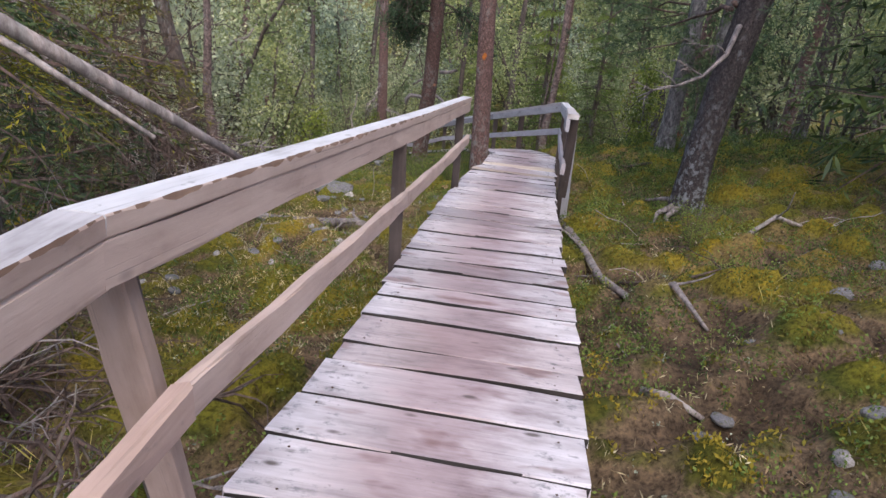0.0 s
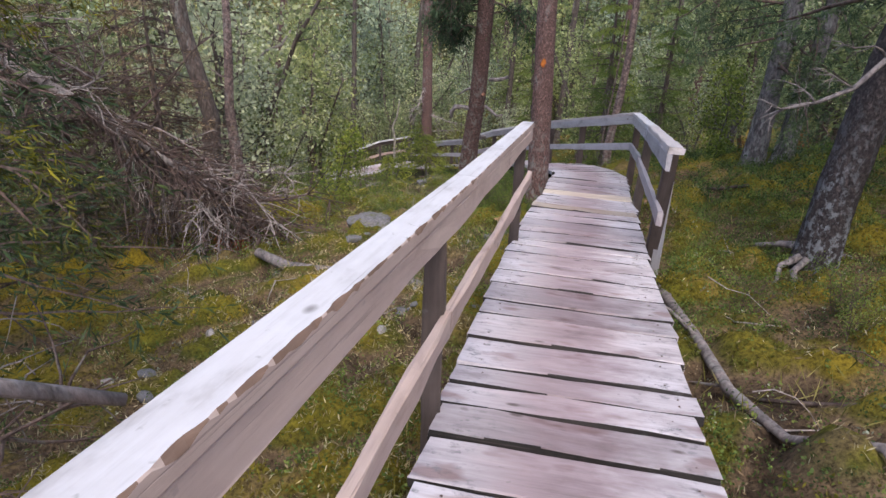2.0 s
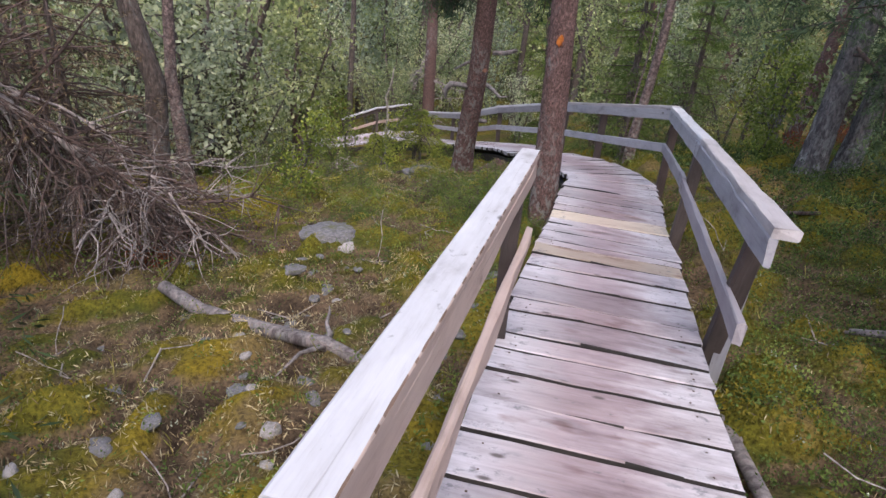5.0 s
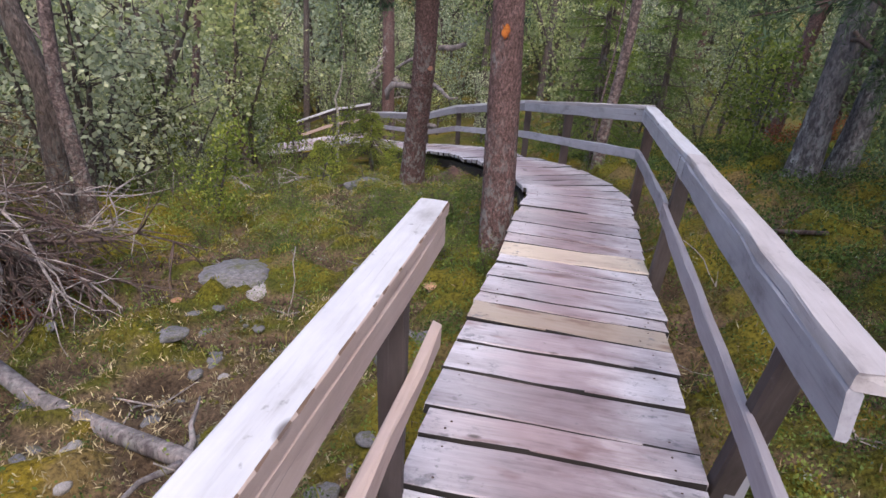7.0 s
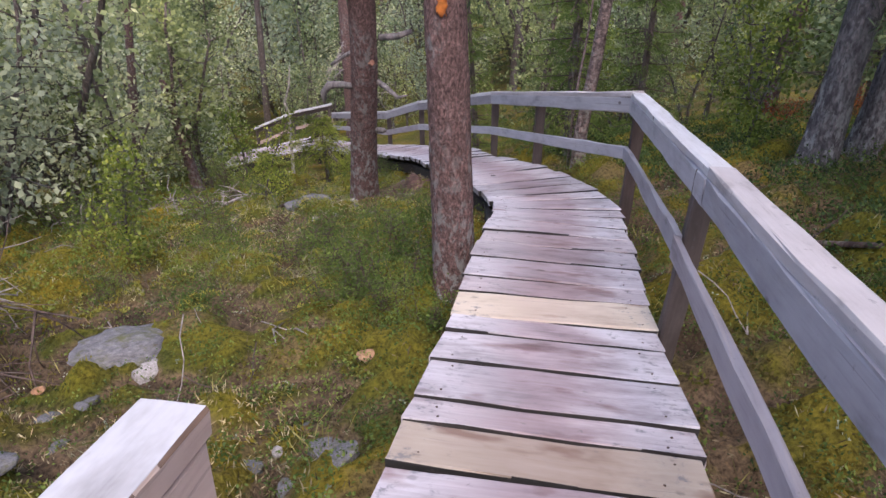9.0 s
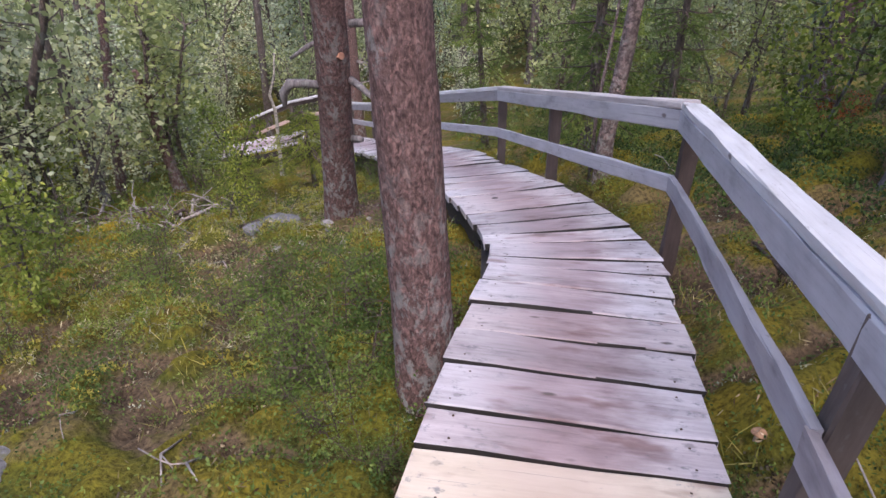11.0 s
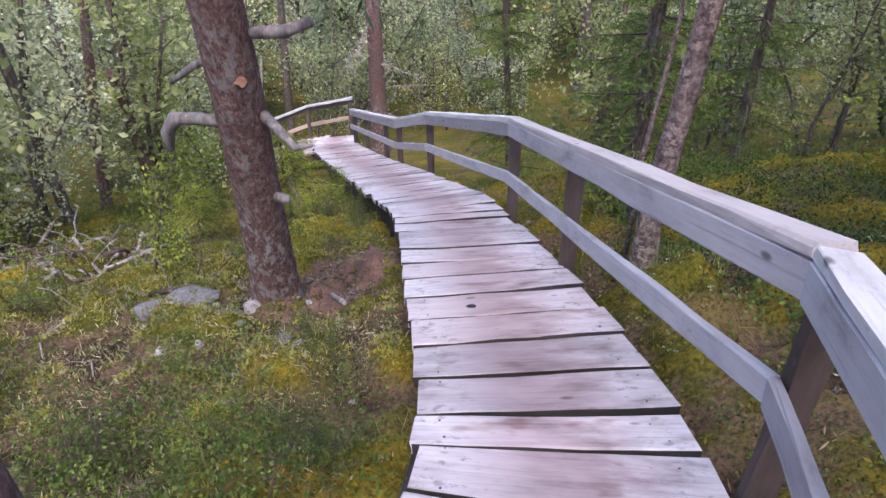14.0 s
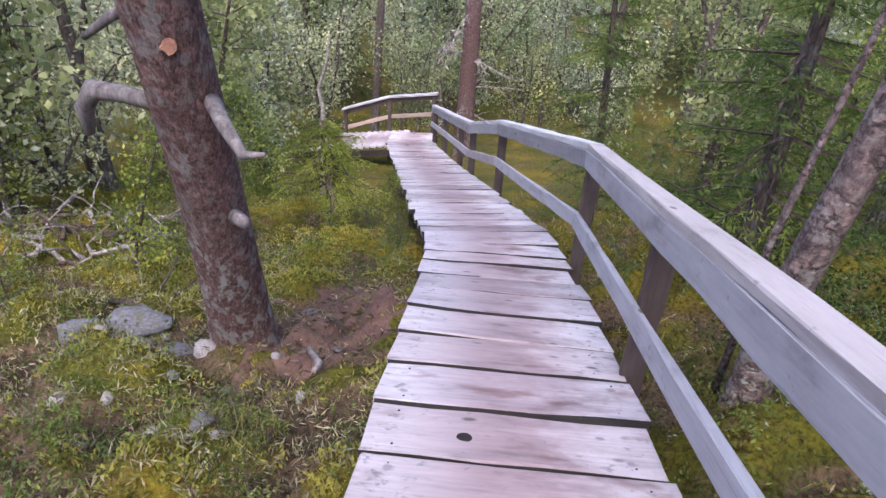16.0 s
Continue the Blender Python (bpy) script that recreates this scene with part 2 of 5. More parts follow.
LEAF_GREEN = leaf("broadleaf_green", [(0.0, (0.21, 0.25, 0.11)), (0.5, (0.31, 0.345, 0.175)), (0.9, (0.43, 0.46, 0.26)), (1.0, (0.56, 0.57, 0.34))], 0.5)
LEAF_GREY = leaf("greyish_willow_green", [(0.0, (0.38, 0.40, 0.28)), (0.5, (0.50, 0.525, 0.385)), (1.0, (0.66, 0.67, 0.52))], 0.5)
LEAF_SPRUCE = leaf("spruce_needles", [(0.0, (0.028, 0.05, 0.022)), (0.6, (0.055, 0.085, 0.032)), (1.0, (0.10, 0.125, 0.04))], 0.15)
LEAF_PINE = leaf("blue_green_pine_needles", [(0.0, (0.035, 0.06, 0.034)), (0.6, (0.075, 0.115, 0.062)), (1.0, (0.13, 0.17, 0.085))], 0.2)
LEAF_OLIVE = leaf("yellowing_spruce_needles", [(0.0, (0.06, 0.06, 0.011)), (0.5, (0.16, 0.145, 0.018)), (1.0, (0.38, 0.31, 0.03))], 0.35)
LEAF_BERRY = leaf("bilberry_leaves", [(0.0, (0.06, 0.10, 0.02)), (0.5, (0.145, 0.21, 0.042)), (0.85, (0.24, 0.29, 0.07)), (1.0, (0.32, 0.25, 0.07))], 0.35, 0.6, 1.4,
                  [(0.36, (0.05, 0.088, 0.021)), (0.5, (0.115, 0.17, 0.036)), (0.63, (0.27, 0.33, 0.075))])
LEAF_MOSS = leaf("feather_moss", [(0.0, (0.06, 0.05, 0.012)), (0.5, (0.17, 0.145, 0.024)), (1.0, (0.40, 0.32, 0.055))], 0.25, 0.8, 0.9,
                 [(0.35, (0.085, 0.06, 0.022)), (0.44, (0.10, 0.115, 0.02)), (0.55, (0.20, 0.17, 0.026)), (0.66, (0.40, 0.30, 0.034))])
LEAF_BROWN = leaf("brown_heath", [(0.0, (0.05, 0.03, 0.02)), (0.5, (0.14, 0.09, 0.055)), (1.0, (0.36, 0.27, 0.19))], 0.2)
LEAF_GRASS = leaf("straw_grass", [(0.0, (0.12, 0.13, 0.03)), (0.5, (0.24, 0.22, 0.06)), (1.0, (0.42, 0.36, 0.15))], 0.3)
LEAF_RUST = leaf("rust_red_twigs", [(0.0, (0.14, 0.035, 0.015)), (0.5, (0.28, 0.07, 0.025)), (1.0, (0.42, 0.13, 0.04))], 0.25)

GROUND, nt_, b_ = mat_new("moss_and_humus")
gv = coords(nt_, (1, 1, 1), False)
n1 = noise_tex(nt_, gv, 0.55, 5.0, 0.6)
n2 = noise_tex(nt_, gv, 3.4, 8.0, 0.7)
n3 = noise_tex(nt_, gv, 38.0, 6.0, 0.7)
n4 = noise_tex(nt_, gv, 1.7, 4.0, 0.6)
# ground colour follows mound height: dark brown low, olive to yellow high
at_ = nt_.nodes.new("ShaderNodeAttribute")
at_.attribute_name = "mound_level"
mound_mix = math_node(nt_, "ADD", at_.outputs["Fac"], math_node(nt_, "MULTIPLY_ADD", n2, 0.9, -0.45))
gc = ramp(nt_, mound_mix, [(0.05, (0.085, 0.058, 0.039)), (0.34, (0.195, 0.135, 0.085)), (0.50, (0.10, 0.09, 0.018)), (0.78, (0.27, 0.21, 0.022))])
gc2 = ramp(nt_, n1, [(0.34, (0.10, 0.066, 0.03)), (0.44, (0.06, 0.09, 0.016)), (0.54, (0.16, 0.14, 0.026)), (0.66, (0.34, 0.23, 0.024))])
gc = mix(nt_, gc, gc2, math_node(nt_, "MULTIPLY", ramp(nt_, mound_mix, [(0.3, (0, 0, 0)), (0.5, (1, 1, 1))]), 0.55))
gf = ramp(nt_, n3, [(0.34, (0.28, 0.26, 0.26)), (0.54, (1, 1, 1)), (0.75, (1.5, 1.42, 1.2))])
gc = mix(nt_, gc, gf, 1.0, "MULTIPLY")
br = ramp(nt_, n4, [(0.54, (0, 0, 0)), (0.62, (1, 1, 1))])
gc = mix(nt_, gc, mix(nt_, (0.20, 0.135, 0.09), gf, 1.0, "MULTIPLY"), math_node(nt_, "MULTIPLY", br, 0.6))
nt_.links.new(gc, b_.inputs["Base Color"])
b_.inputs["Roughness"].default_value = 0.95
b_.inputs["Specular IOR Level"].default_value = 0.15
bump(nt_, b_, math_node(nt_, "ADD", n3, math_node(nt_, "MULTIPLY", n2, 1.5)), 0.9, 0.03)


def stone_mat(name, pale, mid, dark, moss=0.4):
    m, nt, b = mat_new(name)
    v = coords(nt, (1, 1, 1))
    c = ramp(nt, noise_tex(nt, v, 7.0, 8.0, 0.65), [(0.3, dark), (0.5, mid), (0.7, pale)])
    c = mix(nt, c, ramp(nt, noise_tex(nt, v, 60.0, 3.0, 0.6), [(0.35, (0.7, 0.7, 0.7)), (0.65, (1.15, 1.15, 1.15))]), 1.0, "MULTIPLY")
    mf = ramp(nt, noise_tex(nt, v, 1.6, 5.0, 0.7), [(0.5, (0, 0, 0)), (0.66, (1, 1, 1))])
    c = mix(nt, c, (0.10, 0.10, 0.025), math_node(nt, "MULTIPLY", mf, moss))
    nt.links.new(c, b.inputs["Base Color"])
    b.inputs["Roughness"].default_value = 0.88
    bump(nt, b, noise_tex(nt, v, 24.0, 6.0, 0.65), 0.5, 0.01)
    return m


STONE = stone_mat("grey_lichened_stone", (0.28, 0.27, 0.29), (0.165, 0.157, 0.172), (0.09, 0.083, 0.09), 0.8)
STONE_WHITE = stone_mat("pale_quartz_stone", (0.52, 0.48, 0.48), (0.38, 0.345, 0.345), (0.22, 0.195, 0.19), 0.5)
DUFF = stone_mat("reddish_needle_litter", (0.22, 0.13, 0.10), (0.14, 0.075, 0.058), (0.06, 0.034, 0.028), 0.15)
PAINT = stone_mat("orange_trail_paint", (0.55, 0.19, 0.035), (0.44, 0.125, 0.02), (0.24, 0.075, 0.025), 0.0)
SCAR = stone_mat("pale_cut_wood", (0.50, 0.33, 0.26), (0.38, 0.19, 0.13), (0.24, 0.10, 0.07), 0.0)
CAPM = stone_mat("tan_mushroom_skin", (0.52, 0.33, 0.21), (0.42, 0.24, 0.14), (0.30, 0.15, 0.08), 0.0)
GILL = stone_mat("cream_mushroom_flesh", (0.80, 0.66, 0.50), (0.70, 0.54, 0.38), (0.55, 0.40, 0.26), 0.0)

NAIL, nt_, b_ = mat_new("rusty_nail_steel")
b_.inputs["Metallic"].default_value, b_.inputs["Roughness"].default_value = 0.7, 0.65
nt_.links.new(ramp(nt_, noise_tex(nt_, coords(nt_, (1, 1, 1)), 300.0), [(0.35, (0.05, 0.03, 0.022)), (0.65, (0.16, 0.10, 0.075))]), b_.inputs["Base Color"])

# ---- building helpers ----
WORLD_OF = {}
rng = np.random.default_rng(7)


def mesh_of(name, verts, faces, mat, smooth=False):
    me = bpy.data.meshes.new(name)
    me.from_pydata([tuple(v) for v in verts], [], [tuple(f) for f in faces])
    if smooth:
        me.polygons.foreach_set("use_smooth", [True] * len(me.polygons))
    me.materials.append(mat)
    me.update()
    return me


def quad_mesh(name, verts, mat):
    """A mesh of loose four-cornered leaves; verts: n x 4 x 3."""
    n = len(verts)
    me = bpy.data.meshes.new(name)
    me.vertices.add(4 * n)
    me.vertices.foreach_set("co", np.asarray(verts, np.float32).ravel())
    me.loops.add(4 * n)
    me.loops.foreach_set("vertex_index", np.arange(4 * n, dtype=np.int32))
    me.polygons.add(n)
    me.polygons.foreach_set("loop_start", np.arange(0, 4 * n, 4, dtype=np.int32))
    me.materials.append(mat)
    me.update(calc_edges=True)
    return me


def thing(name, at, label, category, group="", kind="", turn=0.0):
    ob = new(name)
    ob.empty_display_size = 0.1
    ob.matrix_basis = pose(*at, 0, 0, turn)
    WORLD_OF[ob.name] = ob.matrix_basis.copy()
    return tagged(ob, label, category, group, kind)


def part(name, me, parent, m=None, label=""):
    """Links a mesh as one part under a thing or a part, at the world pose m (the parent's own pose by default)."""
    ob = new(name, me)
    base = WORLD_OF[parent.name]
    ob.parent = parent
    ob.matrix_parent_inverse = base.inverted()
    ob.matrix_basis = base if m is None else m
    WORLD_OF[ob.name] = ob.matrix_basis.copy()
    if label:
        tagged(ob, label)
    return ob


def solo(name, me, m, label, category, group="", kind=""):
    ob = new(name, me)
    ob.matrix_basis = m
    WORLD_OF[ob.name] = m.copy()
    return tagged(ob, label, category, group, kind)


def frame_x(p0, p1, up=(0, 0, 1)):
    """A pose at the middle of p0 to p1 with x along it and z as near up as can be."""
    a, b = Vector(p0), Vector(p1)
    x = (b - a).normalized()
    y = Vector(up).cross(x).normalized()
    z = x.cross(y)
    m = Matrix((x, y, z)).transposed().to_4x4()
    m.translation = (a + b) / 2
    return m, (b - a).length


def board_mesh(name, length, width, thick, mat, chamfer=0.006, cuts=6, rough=0.002, seed=0):
    """A sawn board, x along it, rounded edges, slightly uneven, ends a little ragged."""
    r = np.random.default_rng(seed)
    w, h, c = width / 2, thick / 2, chamfer
    sec = np.array([(-w, -h + c), (-w + c, -h), (w - c, -h), (w, -h + c), (w, h - c), (w - c, h), (-w + c, h), (-w, h - c)])
    verts, faces = [], []
    bow = r.normal(0, rough, 2)
    for i in range(cuts + 1):
        u = i / cuts
        x = (u - 0.5) * length
        d = r.normal(0, rough, (8, 2)) + bow * math.sin(math.pi * u)
        for k in range(8):
            e = r.normal(0, rough * 1.5) if i in (0, cuts) else 0
            verts.append((x + e, sec[k, 0] + d[k, 0], sec[k, 1] + d[k, 1]))
    for i in range(cuts):
        for k in range(8):
            a, b = i * 8 + k, i * 8 + (k + 1) % 8
            faces.append((a, b, b + 8, a + 8))
    faces.append(tuple(range(7, -1, -1)))
    faces.append(tuple(range(cuts * 8, cuts * 8 + 8)))
    return mesh_of(name, verts, faces, mat)


def tube(points, radii, sides=8, jag=0.0, seed=0, cap=True):
    """Vertices and faces of a tapered round limb along points."""
    r = np.random.default_rng(seed)
    pts = np.asarray(points, float)
    n = len(pts)
    verts, faces = [], []
    ref = np.array([0.31, 0.87, 0.12])
    for i in range(n):
        t = pts[min(i + 1, n - 1)] - pts[max(i - 1, 0)]
        t = t / (np.linalg.norm(t) + 1e-9)
        a = np.cross(t, ref)
        a /= np.linalg.norm(a) + 1e-9
        b = np.cross(t, a)
        for k in range(sides):
            q = 2 * math.pi * k / sides
            rad = radii[i] * (1 + jag * r.normal())
            verts.append(pts[i] + rad * (math.cos(q) * a + math.sin(q) * b))
    for i in range(n - 1):
        for k in range(sides):
            a, b = i * sides + k, i * sides + (k + 1) % sides
            faces.append((a, b, b + sides, a + sides))
    if cap:
        faces.append(tuple(range(sides - 1, -1, -1)))
        faces.append(tuple(range((n - 1) * sides, n * sides)))
    return verts, faces


def joined(lumps):
    verts, faces = [], []
    for v, f in lumps:
        o = len(verts)
        verts += list(v)
        faces += [tuple(i + o for i in q) for q in f]
    return verts, faces


def unit(a):
    return a / (np.linalg.norm(a, axis=-1, keepdims=True) + 1e-9)


def leaf_quads(r, at, along, length, width):
    """Pointed leaves: n x 4 x 3 corners, from base to tip along the given ways, turned at random."""
    n = len(at)
    along = unit(along)
    side = unit(np.cross(along, r.normal(size=(n, 3))))
    ln = (length * r.uniform(0.7, 1.3, n))[:, None]
    wd = (width * r.uniform(0.7, 1.3, n))[:, None]
    mid = at + along * ln * 0.5
    return np.stack([at, mid + side * wd / 2, at + along * ln, mid - side * wd / 2], 1)


# ---- the line of the boardwalk ----
LINE = [(-0.45, -3.0), (0.30, 2.1), (0.485, 3.5), (0.60, 4.5), (0.805, 6.0), (0.962, 7.0), (1.135, 8.0), (1.318, 9.2), (1.445, 9.95), (1.55, 10.6), (1.47, 11.3), (1.26, 12.2), (0.80, 14.15), (0.62, 14.75), (0.36, 15.3), (-2.95, 22.95)]
DECK_Y = [-3.0, 1.3, 2.4, 4.1, 4.87, 5.85, 7.36, 8.36, 9.4, 10.3, 11.1, 11.77, 12.4, 13.35, 14.0, 14.9, 17.1, 19.05, 21.8, 23.2]
DECK_Z = [0.04, -0.57, -0.75, -1.01, -1.14, -1.33, -1.60, -1.87, -2.05, -2.28, -2.45, -2.62, -2.79, -3.09, -3.33, -3.58, -4.38, -5.13, -6.1, -6.52]
HALF = 0.49


def chaikin(pts, rounds):
    pts = [np.array(p, float) for p in pts]
    for _ in range(rounds):
        out = [pts[0]]
        for a, b in zip(pts, pts[1:]):
            out += [0.75 * a + 0.25 * b, 0.25 * a + 0.75 * b]
        pts = out + [pts[-1]]
    return np.array(pts)


def resample(pts, step):
    seg = np.linalg.norm(np.diff(pts, axis=0), axis=1)
    s = np.r_[0, np.cumsum(seg)]
    q = np.arange(0, s[-1], step)
    return np.stack([np.interp(q, s, pts[:, k]) for k in range(pts.shape[1])], 1)


curve = resample(chaikin(LINE, 3), 0.01)
cdir = unit(np.gradient(curve, axis=0))


def deck_z(y):
    return float(np.interp(y, DECK_Y, DECK_Z))


# ---- the lie of the land ----
LAND_Y = np.array([-60, -6, 0, 3, 6.24, 9, 12.7, 13.7, 14.7, 16.8, 19, 23, 26, 40, 80, 260])
LAND_Z = np.array([8, 0.4, -0.75, -1.32, -1.98, -2.5, -3.27, -3.68, -3.95, -4.65, -5.5, -6.75, -7.4, -9.5, -11, -13])


def land_np(x, y):
    """Height of the slope, without its hummocks."""
    side = 0.15 * np.clip(x, -7, 9) + 0.06 * np.clip(x + 7, -60, 0) * 0.5 + 0.12 * np.clip(x - 9, 0, 60)
    return np.interp(y, LAND_Y, LAND_Z) + side


def mound(x, y):
    """Rounded moss cushions parted by narrow creases, about 0 to 1."""
    wx, wy = x + 0.12 * noise.noise(Vector((x * 2.3, y * 2.3, 5.0))), y + 0.12 * noise.noise(Vector((x * 2.3, y * 2.3, 8.0)))
    a = abs(noise.noise(Vector((wx * 1.7, wy * 1.7, 9.4))))
    b = abs(noise.noise(Vector((wx * 4.1, wy * 4.1, 1.7))))
    far = min(max((abs(x) - 5.0) / 3.0, (y - 17.0) / 4.0, (-y - 0.5) / 2.0, 0.0), 1.0)
    return (1.35 * a + 0.75 * b) * (1 - far) + 0.5 * far


BARE = [(-1.1, 6.5, 1.7, 2.6, 0.7), (-0.7, 12.4, 1.9, 1.5, 0.5), (1.9, 2.9, 1.1, 1.6, 0.65), (-2.0, 9.6, 1.0, 0.8, 0.6), (3.0, 10.5, 1.0, 1.6, 0.55)]


def bareness(x, y):
    """How far the moss gives way to brown litter and stones, 0 to 1."""
    w = 0.35 * noise.noise(Vector((x * 1.6, y * 1.6, 2.0)))
    return max(much * min(max(1.5 * (1.0 - math.hypot((x - cx) / rx, (y - cy) / ry) + w), 0.0), 1.0) for cx, cy, rx, ry, much in BARE)


def hummock(x, y):
    b = noise.fractal(Vector((x * 0.9, y * 0.9, 3.1)), 1.0, 2.0, 4)
    return 0.07 * b + 0.27 * (mound(x, y) - 0.45)


def land(x, y):
    z = float(land_np(x, y)) + hummock(x, y)
    if -3 < y < 23 and abs(x) < 5:
        aside = float(np.min(np.hypot(curve[::8, 0] - x, curve[::8, 1] - y)))
        z = min(z, deck_z(y) - 0.24 + 1.1 * max(0.0, aside - 0.6))
    return z


def axis_coords(lo, hi, d0, d1, fine, grow=1.12, reach=140.0):
    mid = list(np.arange(d0, d1, fine))
    out, s, v = [], fine, d1
    while v < hi:
        out.append(v)
        s = min(s * grow, reach)
        v += s
    out.append(hi)
    low, s, v = [], fine, d0
    while v > lo:
        s = min(s * grow, reach)
        v -= s
        low.append(max(v, lo))
    return np.array(low[::-1] + mid + out)


gx = axis_coords(-260, 260, -5.0, 5.0, 0.075)
gy = axis_coords(-60, 300, 0.0, 16.5, 0.075)
gverts, nx_, ny_ = [], len(gx), len(gy)
for yy in gy:
    for xx in gx:
        gverts.append((xx, yy, land(xx, yy)))
gfaces = [(j * nx_ + i, j * nx_ + i + 1, (j + 1) * nx_ + i + 1, (j + 1) * nx_ + i) for j in range(ny_ - 1) for i in range(nx_ - 1)]
ground_mesh = mesh_of("ground", gverts, gfaces, GROUND, True)
# mound height less bareness, read by the ground colour
cover = ground_mesh.attributes.new("mound_level", "FLOAT", "POINT")
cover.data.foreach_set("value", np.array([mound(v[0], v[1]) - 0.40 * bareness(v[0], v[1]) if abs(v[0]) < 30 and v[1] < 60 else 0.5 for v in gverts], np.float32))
solo("ground", ground_mesh, Matrix(), "uneven mossy forest slope of humus, moss and heath", "ground", "", "structure")

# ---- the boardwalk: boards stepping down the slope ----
def edge_tint(me, mat=WOOD_EDGE):
    """Gives a board's long sides and underside a second material; WOOD_EDGE holds gap shade."""
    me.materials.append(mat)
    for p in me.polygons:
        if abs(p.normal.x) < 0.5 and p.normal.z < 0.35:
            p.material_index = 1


boardwalk = thing("boardwalk", (0.19, 1.3, -0.57), "weathered grey plank boardwalk stepping down a mossy slope", "boardwalk")
PITCH, BOARD = 0.156, 0.136
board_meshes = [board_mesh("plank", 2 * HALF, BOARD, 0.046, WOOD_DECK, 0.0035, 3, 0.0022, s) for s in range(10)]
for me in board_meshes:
    edge_tint(me)
def disc_mesh(name, rx, ry, high, mat, sides=10):
    """A low domed round head."""
    v = [(rx * s * math.cos(6.2832 * k / sides), ry * s * math.sin(6.2832 * k / sides), z) for s, z in ((1.0, -0.002), (0.95, high * 0.7), (0.5, high)) for k in range(sides)]
    f = [(i * sides + k, i * sides + (k + 1) % sides, (i + 1) * sides + (k + 1) % sides, (i + 1) * sides + k) for i in range(2) for k in range(sides)]
    return mesh_of(name, v, f + [tuple(range(2 * sides, 3 * sides))], mat, True)


nail_mesh = disc_mesh("nail", 0.0048, 0.0048, 0.0014, NAIL, 8)
knot_mesh = disc_mesh("knot", 0.036, 0.027, 0.0022, WOOD_EDGE, 16)
pr = np.random.default_rng(5)
# where one board ends and the next begins, along the middle of the deck
JOINTS = [1.67, 1.94, 2.12, 2.43, 2.69, 2.88, 3.15, 3.37, 3.55, 3.72, 4.00, 4.31, 4.52, 4.81, 5.08, 5.31, 5.56, 5.78, 5.95, 6.21, 6.39, 6.68, 6.95,
          7.17, 7.40, 7.57, 7.89, 8.20, 8.40, 8.68, 8.89, 9.19, 9.46, 9.78, 10.07, 10.37, 10.54, 10.84, 11.05, 11.34, 11.65, 11.94, 12.24, 12.55, 12.87, 13.19, 13.54, 13.86]
while JOINTS[0] > -2.6:
    JOINTS.insert(0, JOINTS[0] - float(pr.choice([0.18, 0.21, 0.27, 0.30])))
while JOINTS[-1] < 22.4:
    JOINTS.append(JOINTS[-1] + float(pr.choice([0.20, 0.25, 0.29])))
GAP = 0.023
for n_board, (y0, y1) in enumerate(zip(JOINTS, JOINTS[1:])):
    i0, i1 = [int(np.searchsorted(curve[:, 1], v)) for v in (y0, y1)]
    im = (i0 + i1) // 2
    x, y = curve[im]
    run = 0.01 * (i1 - i0)
    turn = math.atan2(cdir[i1][1], cdir[i1][0]) - math.atan2(cdir[i0][1], cdir[i0][0])
    h = math.degrees(math.atan2(cdir[im][1], cdir[im][0])) - 90
    fresh = y0 < 8.5 < y1 or y0 < 7.28 < y1
    width = run - GAP + pr.normal(0, 0.0015)
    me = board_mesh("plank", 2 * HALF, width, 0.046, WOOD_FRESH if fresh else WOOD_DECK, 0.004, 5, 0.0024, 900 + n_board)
    edge_tint(me)
    for v in me.vertices:
        # boards in a bend are sawn wider towards its outer side
        v.co.y *= 1 + turn * v.co.x / run
        v.co.x *= 1 - 0.022 * v.co.y / width
    # boards lie along the slope
    fall = math.degrees(math.atan2(deck_z(y0) - deck_z(y1), run))
    z = deck_z(y) - 0.023 + pr.normal(0, 0.002)
    m = pose(x, y, z, -0.98 * fall + pr.normal(0, 0.3), pr.normal(0, 0.35), h + pr.normal(0, 0.35))
    m = m @ Matrix.Translation((pr.normal(0, 0.009), 0, 0)) @ Matrix.Diagonal((1 + pr.normal(0, 0.008), 1, 1, 1))
    plank = part("plank", me, boardwalk, m, "newer pale yellow plank" if fresh else "")
    if 0.2 < y < 14.2:
        sy = width / 2 - 0.045
        for nx, ny in ((-0.395, -sy), (-0.395, sy), (0.395, -sy), (0.395, sy)):
            part("nail", nail_mesh, plank, m @ Matrix.Translation((nx + pr.normal(0, 0.012), ny + pr.normal(0, 0.008), 0.0232)))
    if y0 < 12.08 < y1:
        part("knot", knot_mesh, plank, m @ Matrix.Translation((-0.15, -0.02, 0.0225)), "dark round knot")

# bearers beneath the boards and stub legs down to the moss
for off in (-0.40, 0.0, 0.40):
    for a in range(20, len(curve) - 190, 180):
        b = a + 180
        pa, pb = [(curve[k][0] + off * cdir[k][1], curve[k][1] - off * cdir[k][0], deck_z(curve[k][1]) - 0.20) for k in (a, b)]
        m, ln = frame_x(pa, pb)
        part("bearer", board_mesh("bearer", ln + 0.03, 0.055, 0.13, WOOD_UNDER, 0.006, 3, 0.002, a), boardwalk, m, "dark bearer beam")
        if off:
            g = land(pa[0], pa[1])
            top = pa[2] + 0.02
            if top - g > 0.03:
                mm, ll = frame_x((pa[0], pa[1], g - 0.15), (pa[0], pa[1], top), (0, 1, 0))
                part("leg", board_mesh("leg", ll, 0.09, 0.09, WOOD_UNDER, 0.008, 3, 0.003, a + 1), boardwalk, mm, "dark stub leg")

